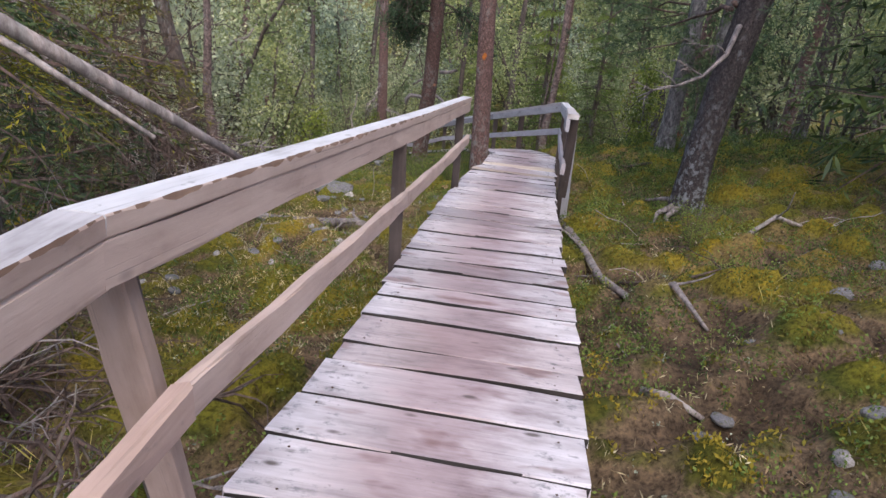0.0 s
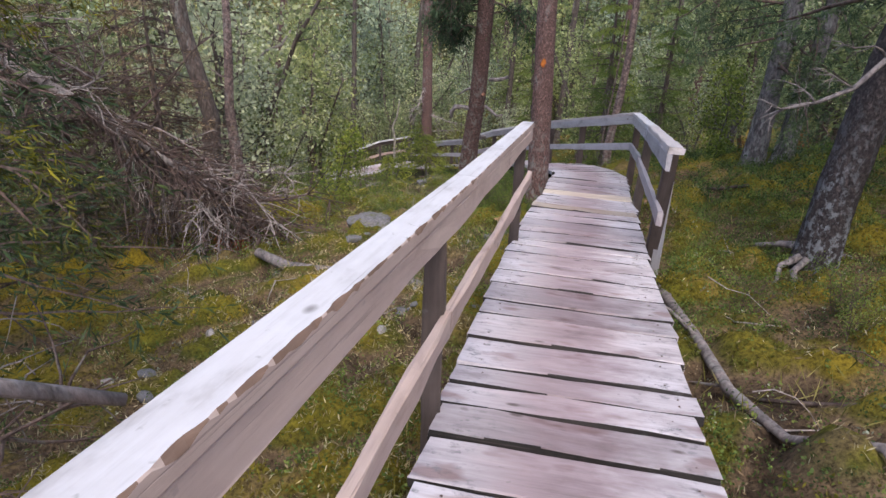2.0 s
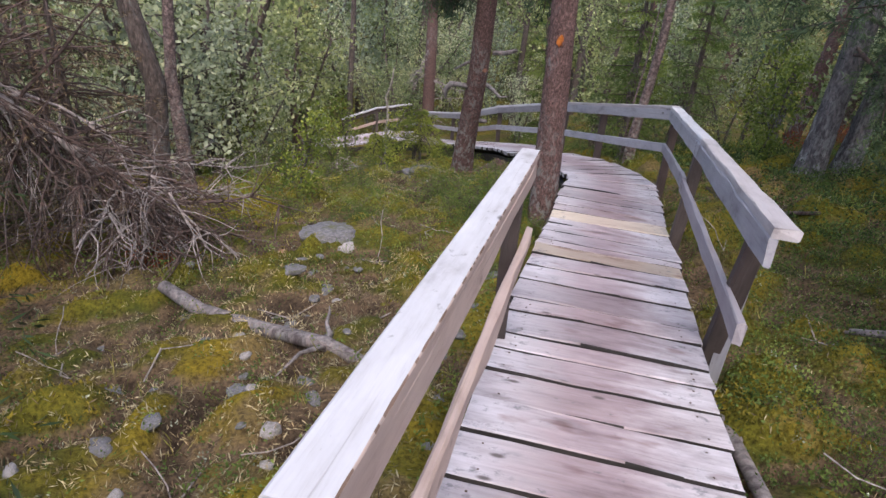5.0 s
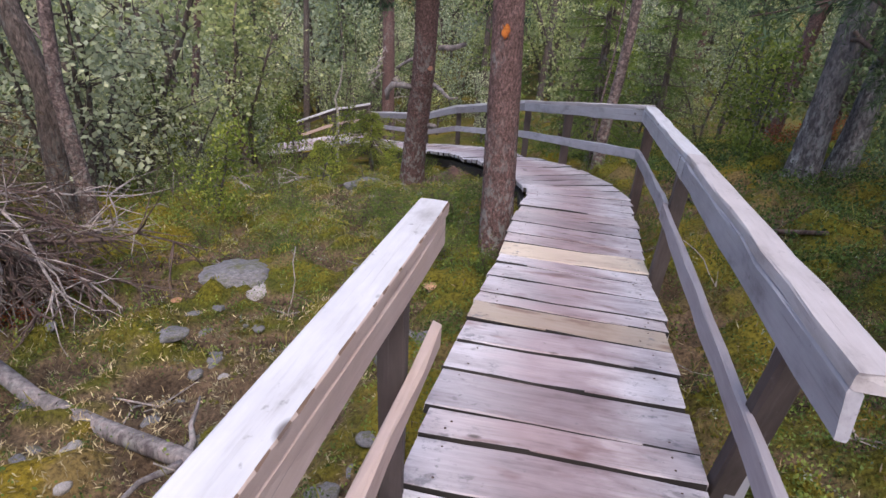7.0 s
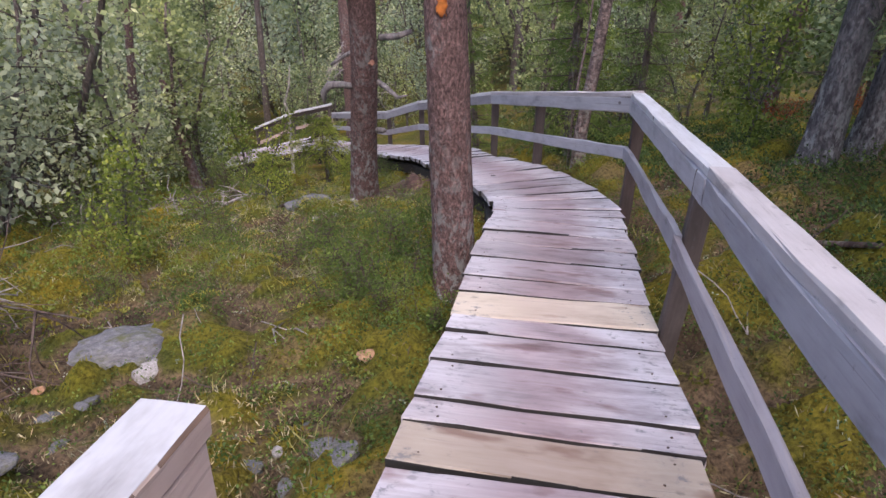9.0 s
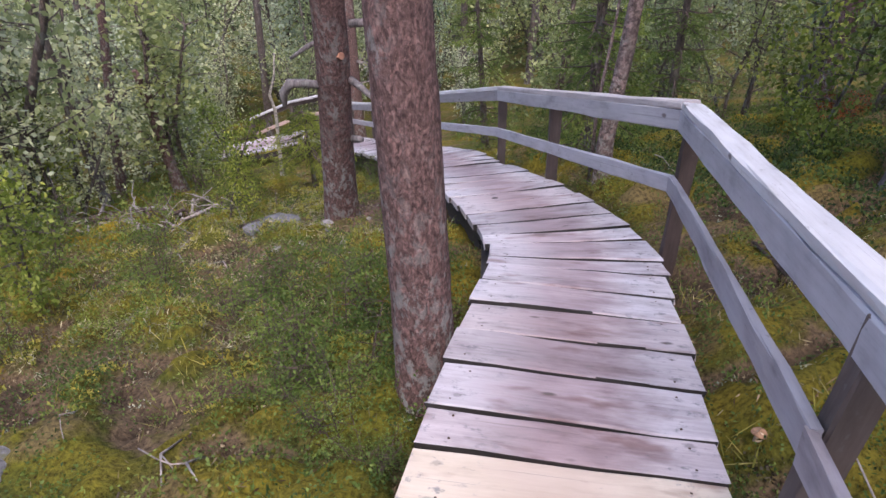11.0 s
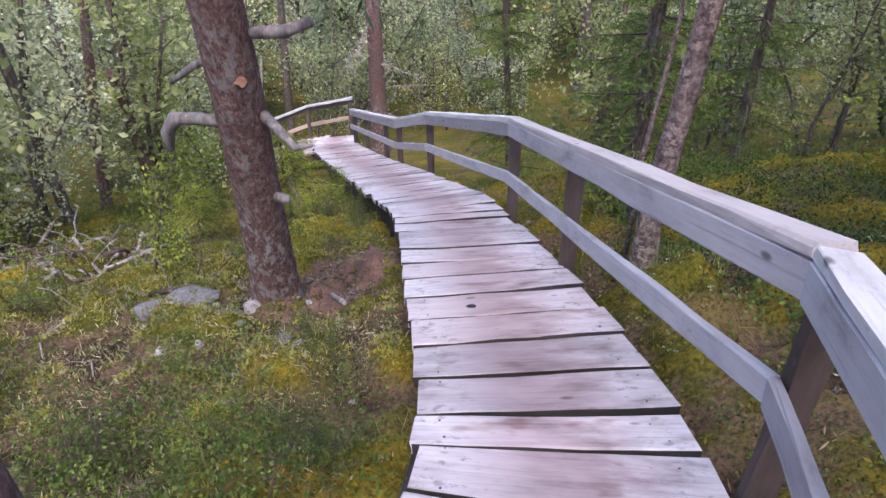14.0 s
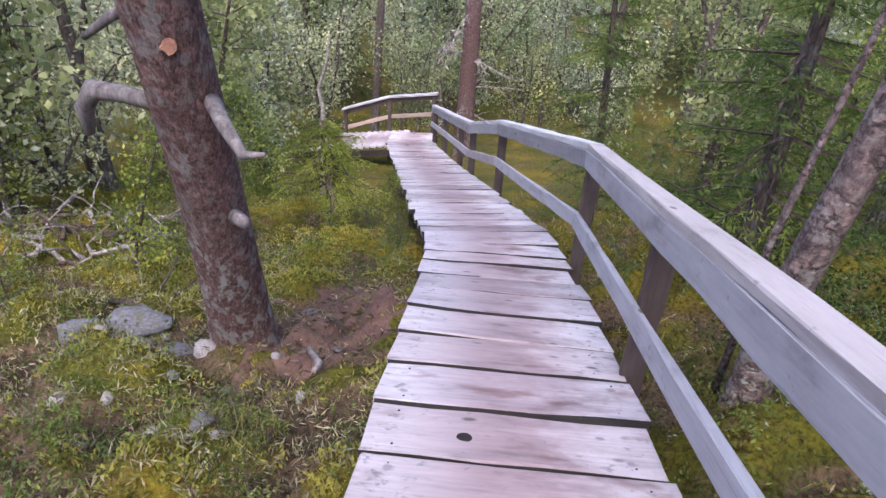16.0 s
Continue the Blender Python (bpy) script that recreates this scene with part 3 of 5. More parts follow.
# the next flight, turning off at the bottom
lower_walk = thing("boardwalk", (-3.6, 23.6, -6.75), "grey plank boardwalk turning aside at the foot of the steps", "boardwalk")
for k in range(16):
    u = k * PITCH
    m = pose(-3.35 - u, 23.55 + 0.05 * u, -6.74 - 0.24 * u - 0.004 * (k % 2), 0, 0, 90 + pr.normal(0, 0.6))
    part("plank", board_meshes[int(pr.integers(10))], lower_walk, m)
for k in range(4):
    m = pose(-2.95 - 0.02 * k, 23.1 + 0.15 * k, -6.57 - 0.006 * k, 0, 0, 24 - 2 * k)
    part("plank", board_meshes[k], lower_walk, m)
for off in (-0.4, 0.4):
    m, ln = frame_x((-3.0, 23.5 + off, -6.82), (-5.7, 23.65 + off, -7.47))
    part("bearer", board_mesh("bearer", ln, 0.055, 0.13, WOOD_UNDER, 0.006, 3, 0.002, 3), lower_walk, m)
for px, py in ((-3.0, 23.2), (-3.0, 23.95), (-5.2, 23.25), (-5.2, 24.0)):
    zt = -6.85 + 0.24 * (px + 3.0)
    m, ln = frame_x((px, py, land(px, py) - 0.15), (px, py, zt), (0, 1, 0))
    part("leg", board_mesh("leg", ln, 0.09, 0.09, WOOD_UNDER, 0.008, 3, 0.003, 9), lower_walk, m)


# ---- handrails ----
def splintered_cap(name, length, width, thick, mat, worn, inner, seed, much):
    """A cap board whose inner upper edge is split away in long ragged bites."""
    cuts = max(12, int(length / 0.022))
    w, h = width / 2, thick / 2
    verts, faces, marks, torn = [], [], [], []
    for i in range(cuts + 1):
        x = (i / cuts - 0.5) * length
        n1 = noise.noise(Vector((x * 3.1 + seed * 5.3, 0.3, 0.0)))
        n2 = noise.noise(Vector((x * 19.0, seed * 2.7, 4.0)))
        n3 = noise.noise(Vector((x * 31.0, seed * 1.3, 8.0)))
        bite = much * min(max(0.35 * n1 + 0.5 * n2 + 0.4 * n3 + 0.2, 0.0), 0.55)
        torn.append(bite > 0.02)
        inn, low = 0.003 + 0.020 * bite, 0.003 + 0.044 * bite
        wob = 0.0012 * n3
        sec = [(-w, -h + 0.004), (-w + 0.004, -h), (w - 0.004, -h), (w - 0.001, -h + 0.005), (w - 0.10 * inn + wob, h - low), (w - inn + wob, h + 0.4 * wob), (0.0, h + 0.001), (-w + 0.006, h), (-w, h - 0.006)]
        verts += [(x, inner * -1 * yy, zz) for yy, zz in sec]
    n = 9
    for i in range(cuts):
        for k in range(n):
            a, b = i * n + k, i * n + (k + 1) % n
            f = (a, b, b + n, a + n)
            faces.append(f if inner < 0 else f[::-1])
            marks.append(1 if k == 4 and torn[i] else 2 if k in (1, 2, 3, 4) else 0)
    ends = [tuple(range(n - 1, -1, -1)), tuple(range(cuts * n, cuts * n + n))]
    faces += [f if inner < 0 else f[::-1] for f in ends]
    me = mesh_of(name, verts, faces, mat)
    me.materials.append(worn)
    me.materials.append(WOOD_WARM)
    me.polygons.foreach_set("material_index", marks + [0, 0])
    me.update()
    return me


def rail_run(parent, name, pts, width, thick, drop, side, mat, seed, gap=0.004, label="", lay=True, edge=None, splinter=False):
    """Boards end to end along pts (their upper inner edge). lay: laid flat as a cap, otherwise standing on edge. side: +1 body to the right of the line."""
    for k, (a, b) in enumerate(zip(pts, pts[1:])):
        a, b = Vector(a), Vector(b)
        t = (b - a).normalized()
        a2, b2 = a + t * (gap / 2), b - t * (gap / 2)
        m, ln = frame_x(a2, b2)
        wdt, thk = (width, thick) if lay else (thick, width)
        m = m @ Matrix.Translation((0, -side * wdt / 2, -thk / 2 - drop))
        me = board_mesh(name, ln, wdt, thk, mat, 0.006, 10, 0.0028, seed + k)
        if splinter:
            me = splintered_cap(name, ln, wdt, thk, mat, edge, -side, seed + k, 0.55 if k < 2 else 0.18)
        elif edge:
            edge_tint(me, edge)
        part(name, me, parent, m, label)


def post(parent, x, y, top, seed, lean=(0.0, 0.0), w=0.085, d=0.065, mat=WOOD_POST, turn=0.0, name="post", label=""):
    g = land(x, y)
    m, ln = frame_x((x, y, g - 0.25), (x + lean[0], y + lean[1], top), (math.sin(turn), math.cos(turn), 0))
    part(name, board_mesh(name, ln, w, d, mat, 0.006, 6, 0.003, seed), parent, m, label)


left_rail = thing("handrail", (-0.36, 0.9, -1.0), "beige wooden handrail with a bleached worn cap, open ended", "handrail")
LR = [(-0.74, -2.2, 0.50), (-0.383, 0.9, 0.362), (0.061, 3.90, -0.150), (0.423, 6.43, -0.563)]
rail_run(left_rail, "cap", LR, 0.096, 0.044, 0.0, -1, WOOD_CAP, 200, 0.005, "bleached cap board with a splintered edge", True, WOOD_WORN, True)
inner = [(x - 0.003, y, z) for x, y, z in LR]
rail_run(left_rail, "fascia", inner, 0.093, 0.036, 0.046, -1, WOOD_WARM, 220, 0.003, "beige side board", False)
outer = [(x - 0.062, y, z) for x, y, z in LR]
rail_run(left_rail, "back_board", outer, 0.085, 0.032, 0.046, -1, WOOD_WARM, 230, 0.003, "", False)
LL = [(-0.67, -2.2, 0.16), (-0.292, 0.95, -0.018), (0.005, 3.4, -0.475), (0.426, 6.26, -0.895)]
rail_run(left_rail, "lower_rail", LL, 0.092, 0.034, 0.0, -1, WOOD_WARM, 240, 0.003, "beige lower rail", False)
for k, (x, y, top) in enumerate(((-0.385, 1.0, 0.33), (-0.036, 3.37, -0.190), (0.330, 5.95, -0.610), (-0.66, -1.5, 0.45))):
    if k == 0:
        post(left_rail, -0.36, 1.10, 0.26, 260, (-0.15, 0.0), 0.085, 0.055)
        post(left_rail, -0.265, 1.0, 0.26, 270, (-0.20, 0.0), 0.085, 0.05, WOOD_TAN, 0, "post", "tan leaning post")
    else:
        post(left_rail, x - 0.02, y, top, 260 + k, (0, 0.0), 0.072, 0.055)

right_rail = thing("handrail", (1.36, 5.7, -1.8), "silver-grey weathered wooden handrail following the bends", "handrail")
RR = [(1.232, 5.61, -0.470), (1.674, 8.15, -0.972), (2.026, 10.64, -1.424), (1.215, 14.47, -2.56), (0.10, 17.15, -3.52), (-0.65, 18.9, -4.28), (-2.60, 23.40, -5.79)]
rail_run(right_rail, "cap", RR, 0.100, 0.042, 0.0, 1, WOOD_CAP, 300, 0.004, "pale grey cap board with lichen")
inner = [(x - 0.004, y, z) for x, y, z in RR]
rail_run(right_rail, "fascia", inner, 0.112, 0.036, 0.043, 1, WOOD_GREY, 320, 0.003, "silver-grey side board", False)
RL = [(1.262, 5.70, -0.950), (1.645, 8.30, -1.348)]
RL2 = [(1.652, 8.29, -1.335), (2.04, 10.68, -1.865), (1.21, 14.42, -3.02), (0.10, 17.12, -3.93), (-0.65, 18.88, -4.67), (-2.58, 23.30, -6.12)]
rail_run(right_rail, "lower_rail", RL, 0.10, 0.034, 0.0, 1, WOOD_GREY, 340, 0.003, "silver-grey lower rail", False)
rail_run(right_rail, "lower_rail", RL2, 0.10, 0.034, 0.0, 1, WOOD_GREY, 350, 0.003, "silver-grey lower rail", False)
posts_r = [(1.42, 6.36, -0.58, (-0.05, -0.36)), (1.735, 8.42, -1.05, (0, -0.14)), (2.115, 10.72, -1.49, (0, -0.08)), (1.66, 12.78, -2.12, (0, 0)),
           (1.29, 14.47, -2.62, (0, 0)), (0.17, 17.17, -3.60, (0, 0)), (-0.58, 18.95, -4.36, (0, 0)), (-1.02, 19.98, -4.70, (0, 0)), (-1.80, 21.75, -5.3, (0, 0)), (-2.40, 23.05, -5.75, (0, 0))]
for k, (x, y, top, lean) in enumerate(posts_r):
    w, d = (0.10, 0.085) if k == 3 else (0.09, 0.06)
    post(right_rail, x, y, top, 380 + k, lean, w, d)
post(right_rail, 1.48, 6.30, -0.60, 395, (-0.09, -0.22), 0.07, 0.05, WOOD_GREY, 0, "brace", "grey slanting brace")

end_rail = thing("handrail", (-2.7, 24.2, -7.0), "weathered handrail of the lower flight", "handrail")
ER = [(-2.72, 24.2, -5.77), (-3.86, 24.2, -6.02), (-5.02, 24.2, -6.50)]
rail_run(end_rail, "cap", ER, 0.12, 0.045, 0.0, -1, WOOD_CAP, 400, 0.004)
rail_run(end_rail, "fascia", [(x, y - 0.004, z) for x, y, z in ER], 0.12, 0.036, 0.046, -1, WOOD_POST, 410, 0.003, "", False)
rail_run(end_rail, "lower_rail", [(x, y, z - 0.46) for x, y, z in ER], 0.09, 0.034, 0.0, -1, WOOD_WARM, 420, 0.003, "", False)
for k, (x, top) in enumerate(((-2.8, -5.85), (-3.85, -6.1), (-4.95, -6.55))):
    post(end_rail, x, 24.16, top, 430 + k, (0, 0), 0.08, 0.06)

# ---- trees ----
def trunk_mesh(name, pts, radii, mat, seed, sides=24, rings=44, rough=0.05, flare=0.35):
    """A trunk along pts (relative to its foot), swelling at the root, with uneven bark plates."""
    pts = np.asarray(pts, float)
    u = np.linspace(0, 1, len(pts))
    q = np.linspace(0, 1, rings) ** 1.35
    P = np.stack([np.interp(q, u, pts[:, k]) for k in range(3)], 1)
    R = np.interp(q, u, radii)
    verts, faces = [], []
    for i in range(rings):
        h = P[i][2] - P[0][2]
        for k in range(sides):
            a = 2 * math.pi * k / sides
            c, s = math.cos(a), math.sin(a)
            fl = 1 + flare * math.exp(-max(h - 0.2, 0) * 4.5) * (0.7 + 0.5 * math.sin(3 * a + seed))
            b = noise.noise(Vector((c * 2.2 + seed * 3.1, s * 2.2, h * 1.2)))
            pl = noise.noise(Vector((c * 9 * R[0] * 8 + seed, s * 9 * R[0] * 8, h * 7.0)))
            r = R[i] * fl * (1 + rough * b + rough * 0.7 * pl)
            verts.append((P[i][0] + r * c, P[i][1] + r * s, P[i][2]))
    for i in range(rings - 1):
        for k in range(sides):
            a, b = i * sides + k, i * sides + (k + 1) % sides
            faces.append((a, b, b + sides, a + sides))
    faces.append(tuple(range((rings - 1) * sides, rings * sides)))
    return mesh_of(name, verts, faces, mat, True)


def limb(r, start, way, length, droop=0.2, wander=0.25, n=6):
    """A crooked limb's points."""
    pts = [np.array(start, float)]
    d = unit(np.array(way, float))
    for _ in range(n - 1):
        d = unit(d + r.normal(0, wander, 3) - np.array([0, 0, droop / n]))
        pts.append(pts[-1] + d * length / (n - 1))
    return np.array(pts)


def dead_branch(r, start, way, length, rad, twigs=5, droop=0.3, sides=6):
    lumps = []
    p = limb(r, start, way, length, droop, 0.2, 7)
    lumps.append(tube(p, np.linspace(rad, rad * 0.25, 7), sides, 0.08, int(r.integers(1e6))))
    for _ in range(twigs):
        i = int(r.integers(2, 6))
        w = unit(p[i] - p[i - 1]) + r.normal(0, 0.7, 3)
        q = limb(r, p[i], w, length * r.uniform(0.2, 0.5), droop, 0.3, 5)
        lumps.append(tube(q, np.linspace(rad * 0.45, rad * 0.12, 5), 4, 0.05, int(r.integers(1e6))))
    return lumps


def pine_crown(r, height, spread, count):
    """Needle tufts of a tall pine's top, and the limbs that carry them."""
    lumps, quads = [], []
    for _ in range(16):
        a, z = r.uniform(0, 2 * math.pi), height * r.uniform(0.62, 1.0)
        ln = spread * r.uniform(0.5, 1.0)
        p = limb(r, (0, 0, z), (math.cos(a), math.sin(a), 0.35), ln, 0.1, 0.2, 6)
        lumps.append(tube(p, np.linspace(0.035, 0.01, 6), 5, 0.05, int(r.integers(1e6))))
        for _ in range(count):
            c = p[int(r.integers(2, 6))] + r.normal(0, 0.22, 3)
            d = unit(r.normal(size=(14, 3)) + np.array([0, 0, 0.5]))
            quads.append(leaf_quads(r, np.repeat(c[None], 14, 0), d, 0.16, 0.03))
    return joined(lumps), np.concatenate(quads)


def tall_pine(name, x, y, pts, radii, mat, seed, label, rough=0.05, crown=True, height=11.0, spread=1.9, tuft=6):
    g = land(x, y)
    t = thing(name, (x, y, g), label, "tree")
    trunk = part("trunk", trunk_mesh("trunk", pts, radii, mat, seed, rough=rough), t)
    if crown:
        r = np.random.default_rng(seed)
        tip = np.array(pts[-1])
        (lv, lf), q = pine_crown(r, height * 0.5, spread, tuft)
        shift = tip - np.array([0, 0, height * 0.5])
        tagged(part("limb_frame", mesh_of("limb_frame", np.array(lv) + shift, lf, mat), t), kind="stuff")
        tagged(part("crown", quad_mesh("crown", q + shift, LEAF_SPRUCE), t), kind="stuff")
    else:
        r = np.random.default_rng(seed)
        P = np.asarray(pts, float)
        for _ in range(7):
            zz = P[-1][2] * r.uniform(0.3, 0.95)
            at = [np.interp(zz, P[:, 2], P[:, 0]), np.interp(zz, P[:, 2], P[:, 1]), zz]
            a = r.uniform(0, 6.28)
            v, f = tube(limb(r, at, (math.cos(a), math.sin(a), 0.5), r.uniform(0.5, 1.3), 0.1, 0.22, 7), np.linspace(0.017, 0.004, 7), 5, 0.06, int(r.integers(1e6)))
            part("branch", mesh_of("branch", v, f, mat, True), t)
    return t, trunk


# the pine with the painted blaze, close beside the deck
bx, by = 0.735, 9.60
bz = land(bx, by)
blazed, blazed_trunk = tall_pine("pine_tree", bx, by, [(0, 0, -0.3), (-0.02, 0, 0.7), (-0.05, 0, 1.6), (-0.09, 0.02, 2.7), (-0.1, 0.1, 10.5)],
                                 [0.140, 0.129, 0.120, 0.114, 0.07], BARK_PINE, 3, "reddish scaly pine trunk with an orange painted blaze beside the boardwalk", 0.06)
mv, mf = [], []
for i in range(9):
    for k in range(7):
        u, v = k / 6 - 0.5, i / 8 - 0.5
        a = -math.pi / 2 - 0.12 + u * 0.46 * (1 - 0.5 * abs(v)) + 0.05 * math.sin(9 * v)
        r = 0.125 + 0.006 * noise.noise(Vector((u * 9, v * 9, 1)))
        mv.append((-0.065 + r * math.cos(a), r * math.sin(a), -0.63 - bz + v * 0.085 + 0.012 * math.sin(7 * u)))
mf = [(i * 7 + k, i * 7 + k + 1, (i + 1) * 7 + k + 1, (i + 1) * 7 + k) for i in range(8) for k in range(6)]
blaze = part("paint_blaze", mesh_of("paint_blaze", mv, mf, PAINT, True), blazed, None, "worn orange trail blaze")
sol = blaze.modifiers.new("thick", "SOLIDIFY")
sol.thickness = 0.008

STUBW = bark("grey_stub_wood", (0.30, 0.275, 0.275), (0.20, 0.175, 0.175), (0.09, 0.075, 0.072), (0.33, 0.34, 0.33), 0.1, 0.2, 0.3, 18.0)
# the pine lower down, with broken branch stubs
sx_, sy_ = -0.34, 12.95
sz_ = land(sx_, sy_)
stub_pine, stub_trunk = tall_pine("pine_tree", sx_, sy_, [(-0.02, 0.06, -0.3), (0.09, -0.22, 0.9), (0.17, -0.45, 1.69), (0.23, -0.75, 3.0), (0.3, -1.5, 10.5)],
                                  [0.165, 0.142, 0.135, 0.125, 0.07], BARK_PINE, 8, "reddish brown pine trunk with broken grey branch stubs", 0.05)
r = np.random.default_rng(21)
stubs = [([(-0.10, -0.05, -2.05), (-0.30, -0.1, -2.0), (-0.43, -0.12, -2.0), (-0.49, -0.12, -2.08), (-0.49, -0.12, -2.19)], [0.036, 0.036, 0.042, 0.036, 0.02]),
         ([(0.05, -0.05, -1.98), (0.15, -0.14, -2.02), (0.26, -0.2, -2.1), (0.36, -0.22, -2.07)], [0.034, 0.028, 0.02, 0.008]),
         ([(-0.15, 0, -1.55), (-0.32, -0.02, -1.63), (-0.46, -0.02, -1.72)], [0.024, 0.02, 0.012]),
         ([(0.02, -0.02, -1.45), (0.2, -0.06, -1.43), (0.34, -0.06, -1.38)], [0.034, 0.032, 0.026]),
         ([(0.08, -0.06, -2.47), (0.15, -0.11, -2.455), (0.175, -0.125, -2.45)], [0.034, 0.030, 0.018])]
for k, (p, rr) in enumerate(stubs):
    q = np.array(p) - np.array([0, 0, sz_])
    q += np.array([0.15, -0.265, 0]) * q[0, 2] + np.array([0.03, 0, 0.10 if k < 2 else 0.03])
    v, f = tube(q, rr, 9, 0.07, 40 + k)
    part("branch_stub", mesh_of("branch_stub", v, f, STUBW, True), stub_pine, None, "broken grey branch stub")
v, f = tube(np.array([(0.225, -0.53, -1.66), (0.27, -0.585, -1.65)]) - np.array([0, 0, sz_]), [0.032, 0.026], 12, 0.1, 4)
part("cut_scar", mesh_of("cut_scar", v, f, SCAR), stub_pine, None, "pale orange sawn branch scar")

r = np.random.default_rng(63)
droop_q = []
for k in range(24):
    a = r.uniform(2.5, 4.2) if k % 4 else r.uniform(-1.2, 0.4)
    zz = r.uniform(-0.75, 1.0) - sz_
    v, f = joined(dead_branch(r, (0.1 + 0.06 * zz, -0.45 - 0.10 * zz, zz), (math.cos(a), math.sin(a) * 0.7, 0.15), r.uniform(0.6, 1.25), r.uniform(0.014, 0.022), 16, 1.3, 5))
    part("dead_branch", mesh_of("dead_branch", v, f, DEAD_DARK), stub_pine, None, "drooping dark dead branch")
    at = np.array(v)[r.integers(0, len(v), 620)] + r.normal(0, 0.035, (620, 3))
    droop_q.append(leaf_quads(r, at, r.normal(0, 0.5, (620, 3)) + np.array([0, 0, -0.5]), 0.08, 0.018))

tagged(part("foliage", quad_mesh("foliage", np.concatenate(droop_q), LEAF_PINE), stub_pine), kind="stuff")

# birch by the second stretch of rail, with a thinner stem beside it
birch, birch_trunk = tall_pine("birch_tree", 2.15, 12.95, [(0, 0, -0.3), (0.0, 0, 0.4), (0.08, 0, 1.2), (0.13, 0, 1.9), (0.2, 0.2, 7.5)], [0.084, 0.074, 0.066, 0.059, 0.03],
                               BARK_BIRCH, 15, "pale scaly old birch trunk outside the rail", 0.09, False)
v, f = tube([(-0.09, 0.12, -0.2), (-0.08, 0.13, 0.7), (0.0, 0.14, 1.5), (0.06, 0.2, 2.6)], [0.017, 0.015, 0.012, 0.007], 9, 0.06, 3)
part("side_stem", mesh_of("side_stem", v, f, BARK_BIRCH, True), birch)

# lichen-grey leaning pine on the uphill side, with its dead bough
# its crown, out of view, is widened to shade the ground below
lean_pine, lean_trunk = tall_pine("pine_tree", 2.74, 6.42, [(0, 0, -0.35), (0.03, 0, 0.7), (0.1, 0, 1.4), (0.22, 0, 2.2), (1.0, 0.3, 9.5)], [0.165, 0.150, 0.142, 0.135, 0.08],
                                  BARK_LICHEN, 31, "leaning dark pine trunk grey with lichen", 0.1, True, 11.0, 2.6, 11)
lz = land(2.74, 6.42)
base = np.array([2.74, 6.42, lz])
r = np.random.default_rng(5)
bough = np.array([(2.80, 6.3, 0.30), (2.68, 6.15, 0.05), (2.5, 6.1, -0.14), (2.28, 6.1, -0.25), (2.08, 6.1, -0.30), (1.93, 6.1, -0.38)]) - base
lumps = [tube(bough, [0.026, 0.021, 0.017, 0.013, 0.009, 0.004], 7, 0.08, 2)]
for a, w, ln in ((2, (-0.9, -0.2, 0.5), 0.4), (3, (-0.6, 0.1, 0.6), 0.35), (4, (-0.8, -0.3, 0.1), 0.22), (4, (-0.5, 0.2, -0.4), 0.25), (3, (-0.5, -0.4, -0.2), 0.25), (1, (-0.8, 0, 0.5), 0.45)):
    lumps += dead_branch(r, bough[a], w, ln, 0.008, 5, 0.1, 5)
v, f = joined(lumps)
part("dead_bough", mesh_of("dead_bough", v, f, STUBW, True), lean_pine, None, "bleached bare dead bough")
lumps = []
for k in range(7):
    a = r.uniform(0, 6.28)
    lumps.append(tube([(0.16 * math.cos(a), 0.16 * math.sin(a), 0.08), (0.34 * math.cos(a), 0.34 * math.sin(a), 0.03), (0.55 * math.cos(a + 0.3), 0.55 * math.sin(a + 0.3), -0.05)], [0.04, 0.025, 0.01], 6, 0.1, k))
for v, f in lumps:
    part("root", mesh_of("root", v, f, STUBW, True), lean_pine)

# twin grey trunks farther along the uphill side, with low needled boughs
def low_boughs(tree, seed, count, z0, z1, length, ways):
    r = np.random.default_rng(seed)
    quads = []
    for _ in range(count):
        a, z = r.uniform(*ways), r.uniform(z0, z1)
        p = limb(r, (0, 0, z), (math.cos(a), math.sin(a), -0.05), length * r.uniform(0.6, 1.1), 0.45, 0.16, 8)
        v, f = tube(p, np.linspace(0.024, 0.005, 8), 5, 0.06, int(r.integers(1e6)))
        part("bough", mesh_of("bough", v, f, DEAD_DARK, True), tree, None, "low drooping bough")
        for i in range(2, 8):
            for _ in range(3):
                q = limb(r, p[i], unit(p[i] - p[i - 1]) + r.normal(0, 0.55, 3), length * r.uniform(0.14, 0.34), 0.1, 0.2, 5)
                n = 46
                t = r.uniform(0.5, 3.999, n)
                k = t.astype(int)
                c = q[k] + (q[k + 1] - q[k]) * (t - k)[:, None]
                quads.append(leaf_quads(r, c, r.normal(0, 0.75, (n, 3)) + unit(q[-1] - q[0]) * 0.8, 0.085, 0.011))
    tagged(part("needles", quad_mesh("needles", np.concatenate(quads), LEAF_PINE), tree), kind="stuff")


for k, (x, y, dx, rad) in enumerate(((4.25, 11.9, 0.05, 0.15), (4.72, 12.0, 0.16, 0.13))):
    twin, _ = tall_pine("pine_tree", x, y, [(0, 0, -0.3), (dx * 0.3, 0, 0.8), (dx, 0, 2.0), (dx * 4, 0.2, 9.0)], [rad * 1.15, rad, rad * 0.92, rad * 0.5], BARK_GREY, 50 + k, "grey lichened pine trunk in the heath", 0.1, True, 10.0, 2.0, 7)
    low_boughs(twin, 56 + k, 10, 1.5, 3.6, 1.9, (2.3, 5.4))
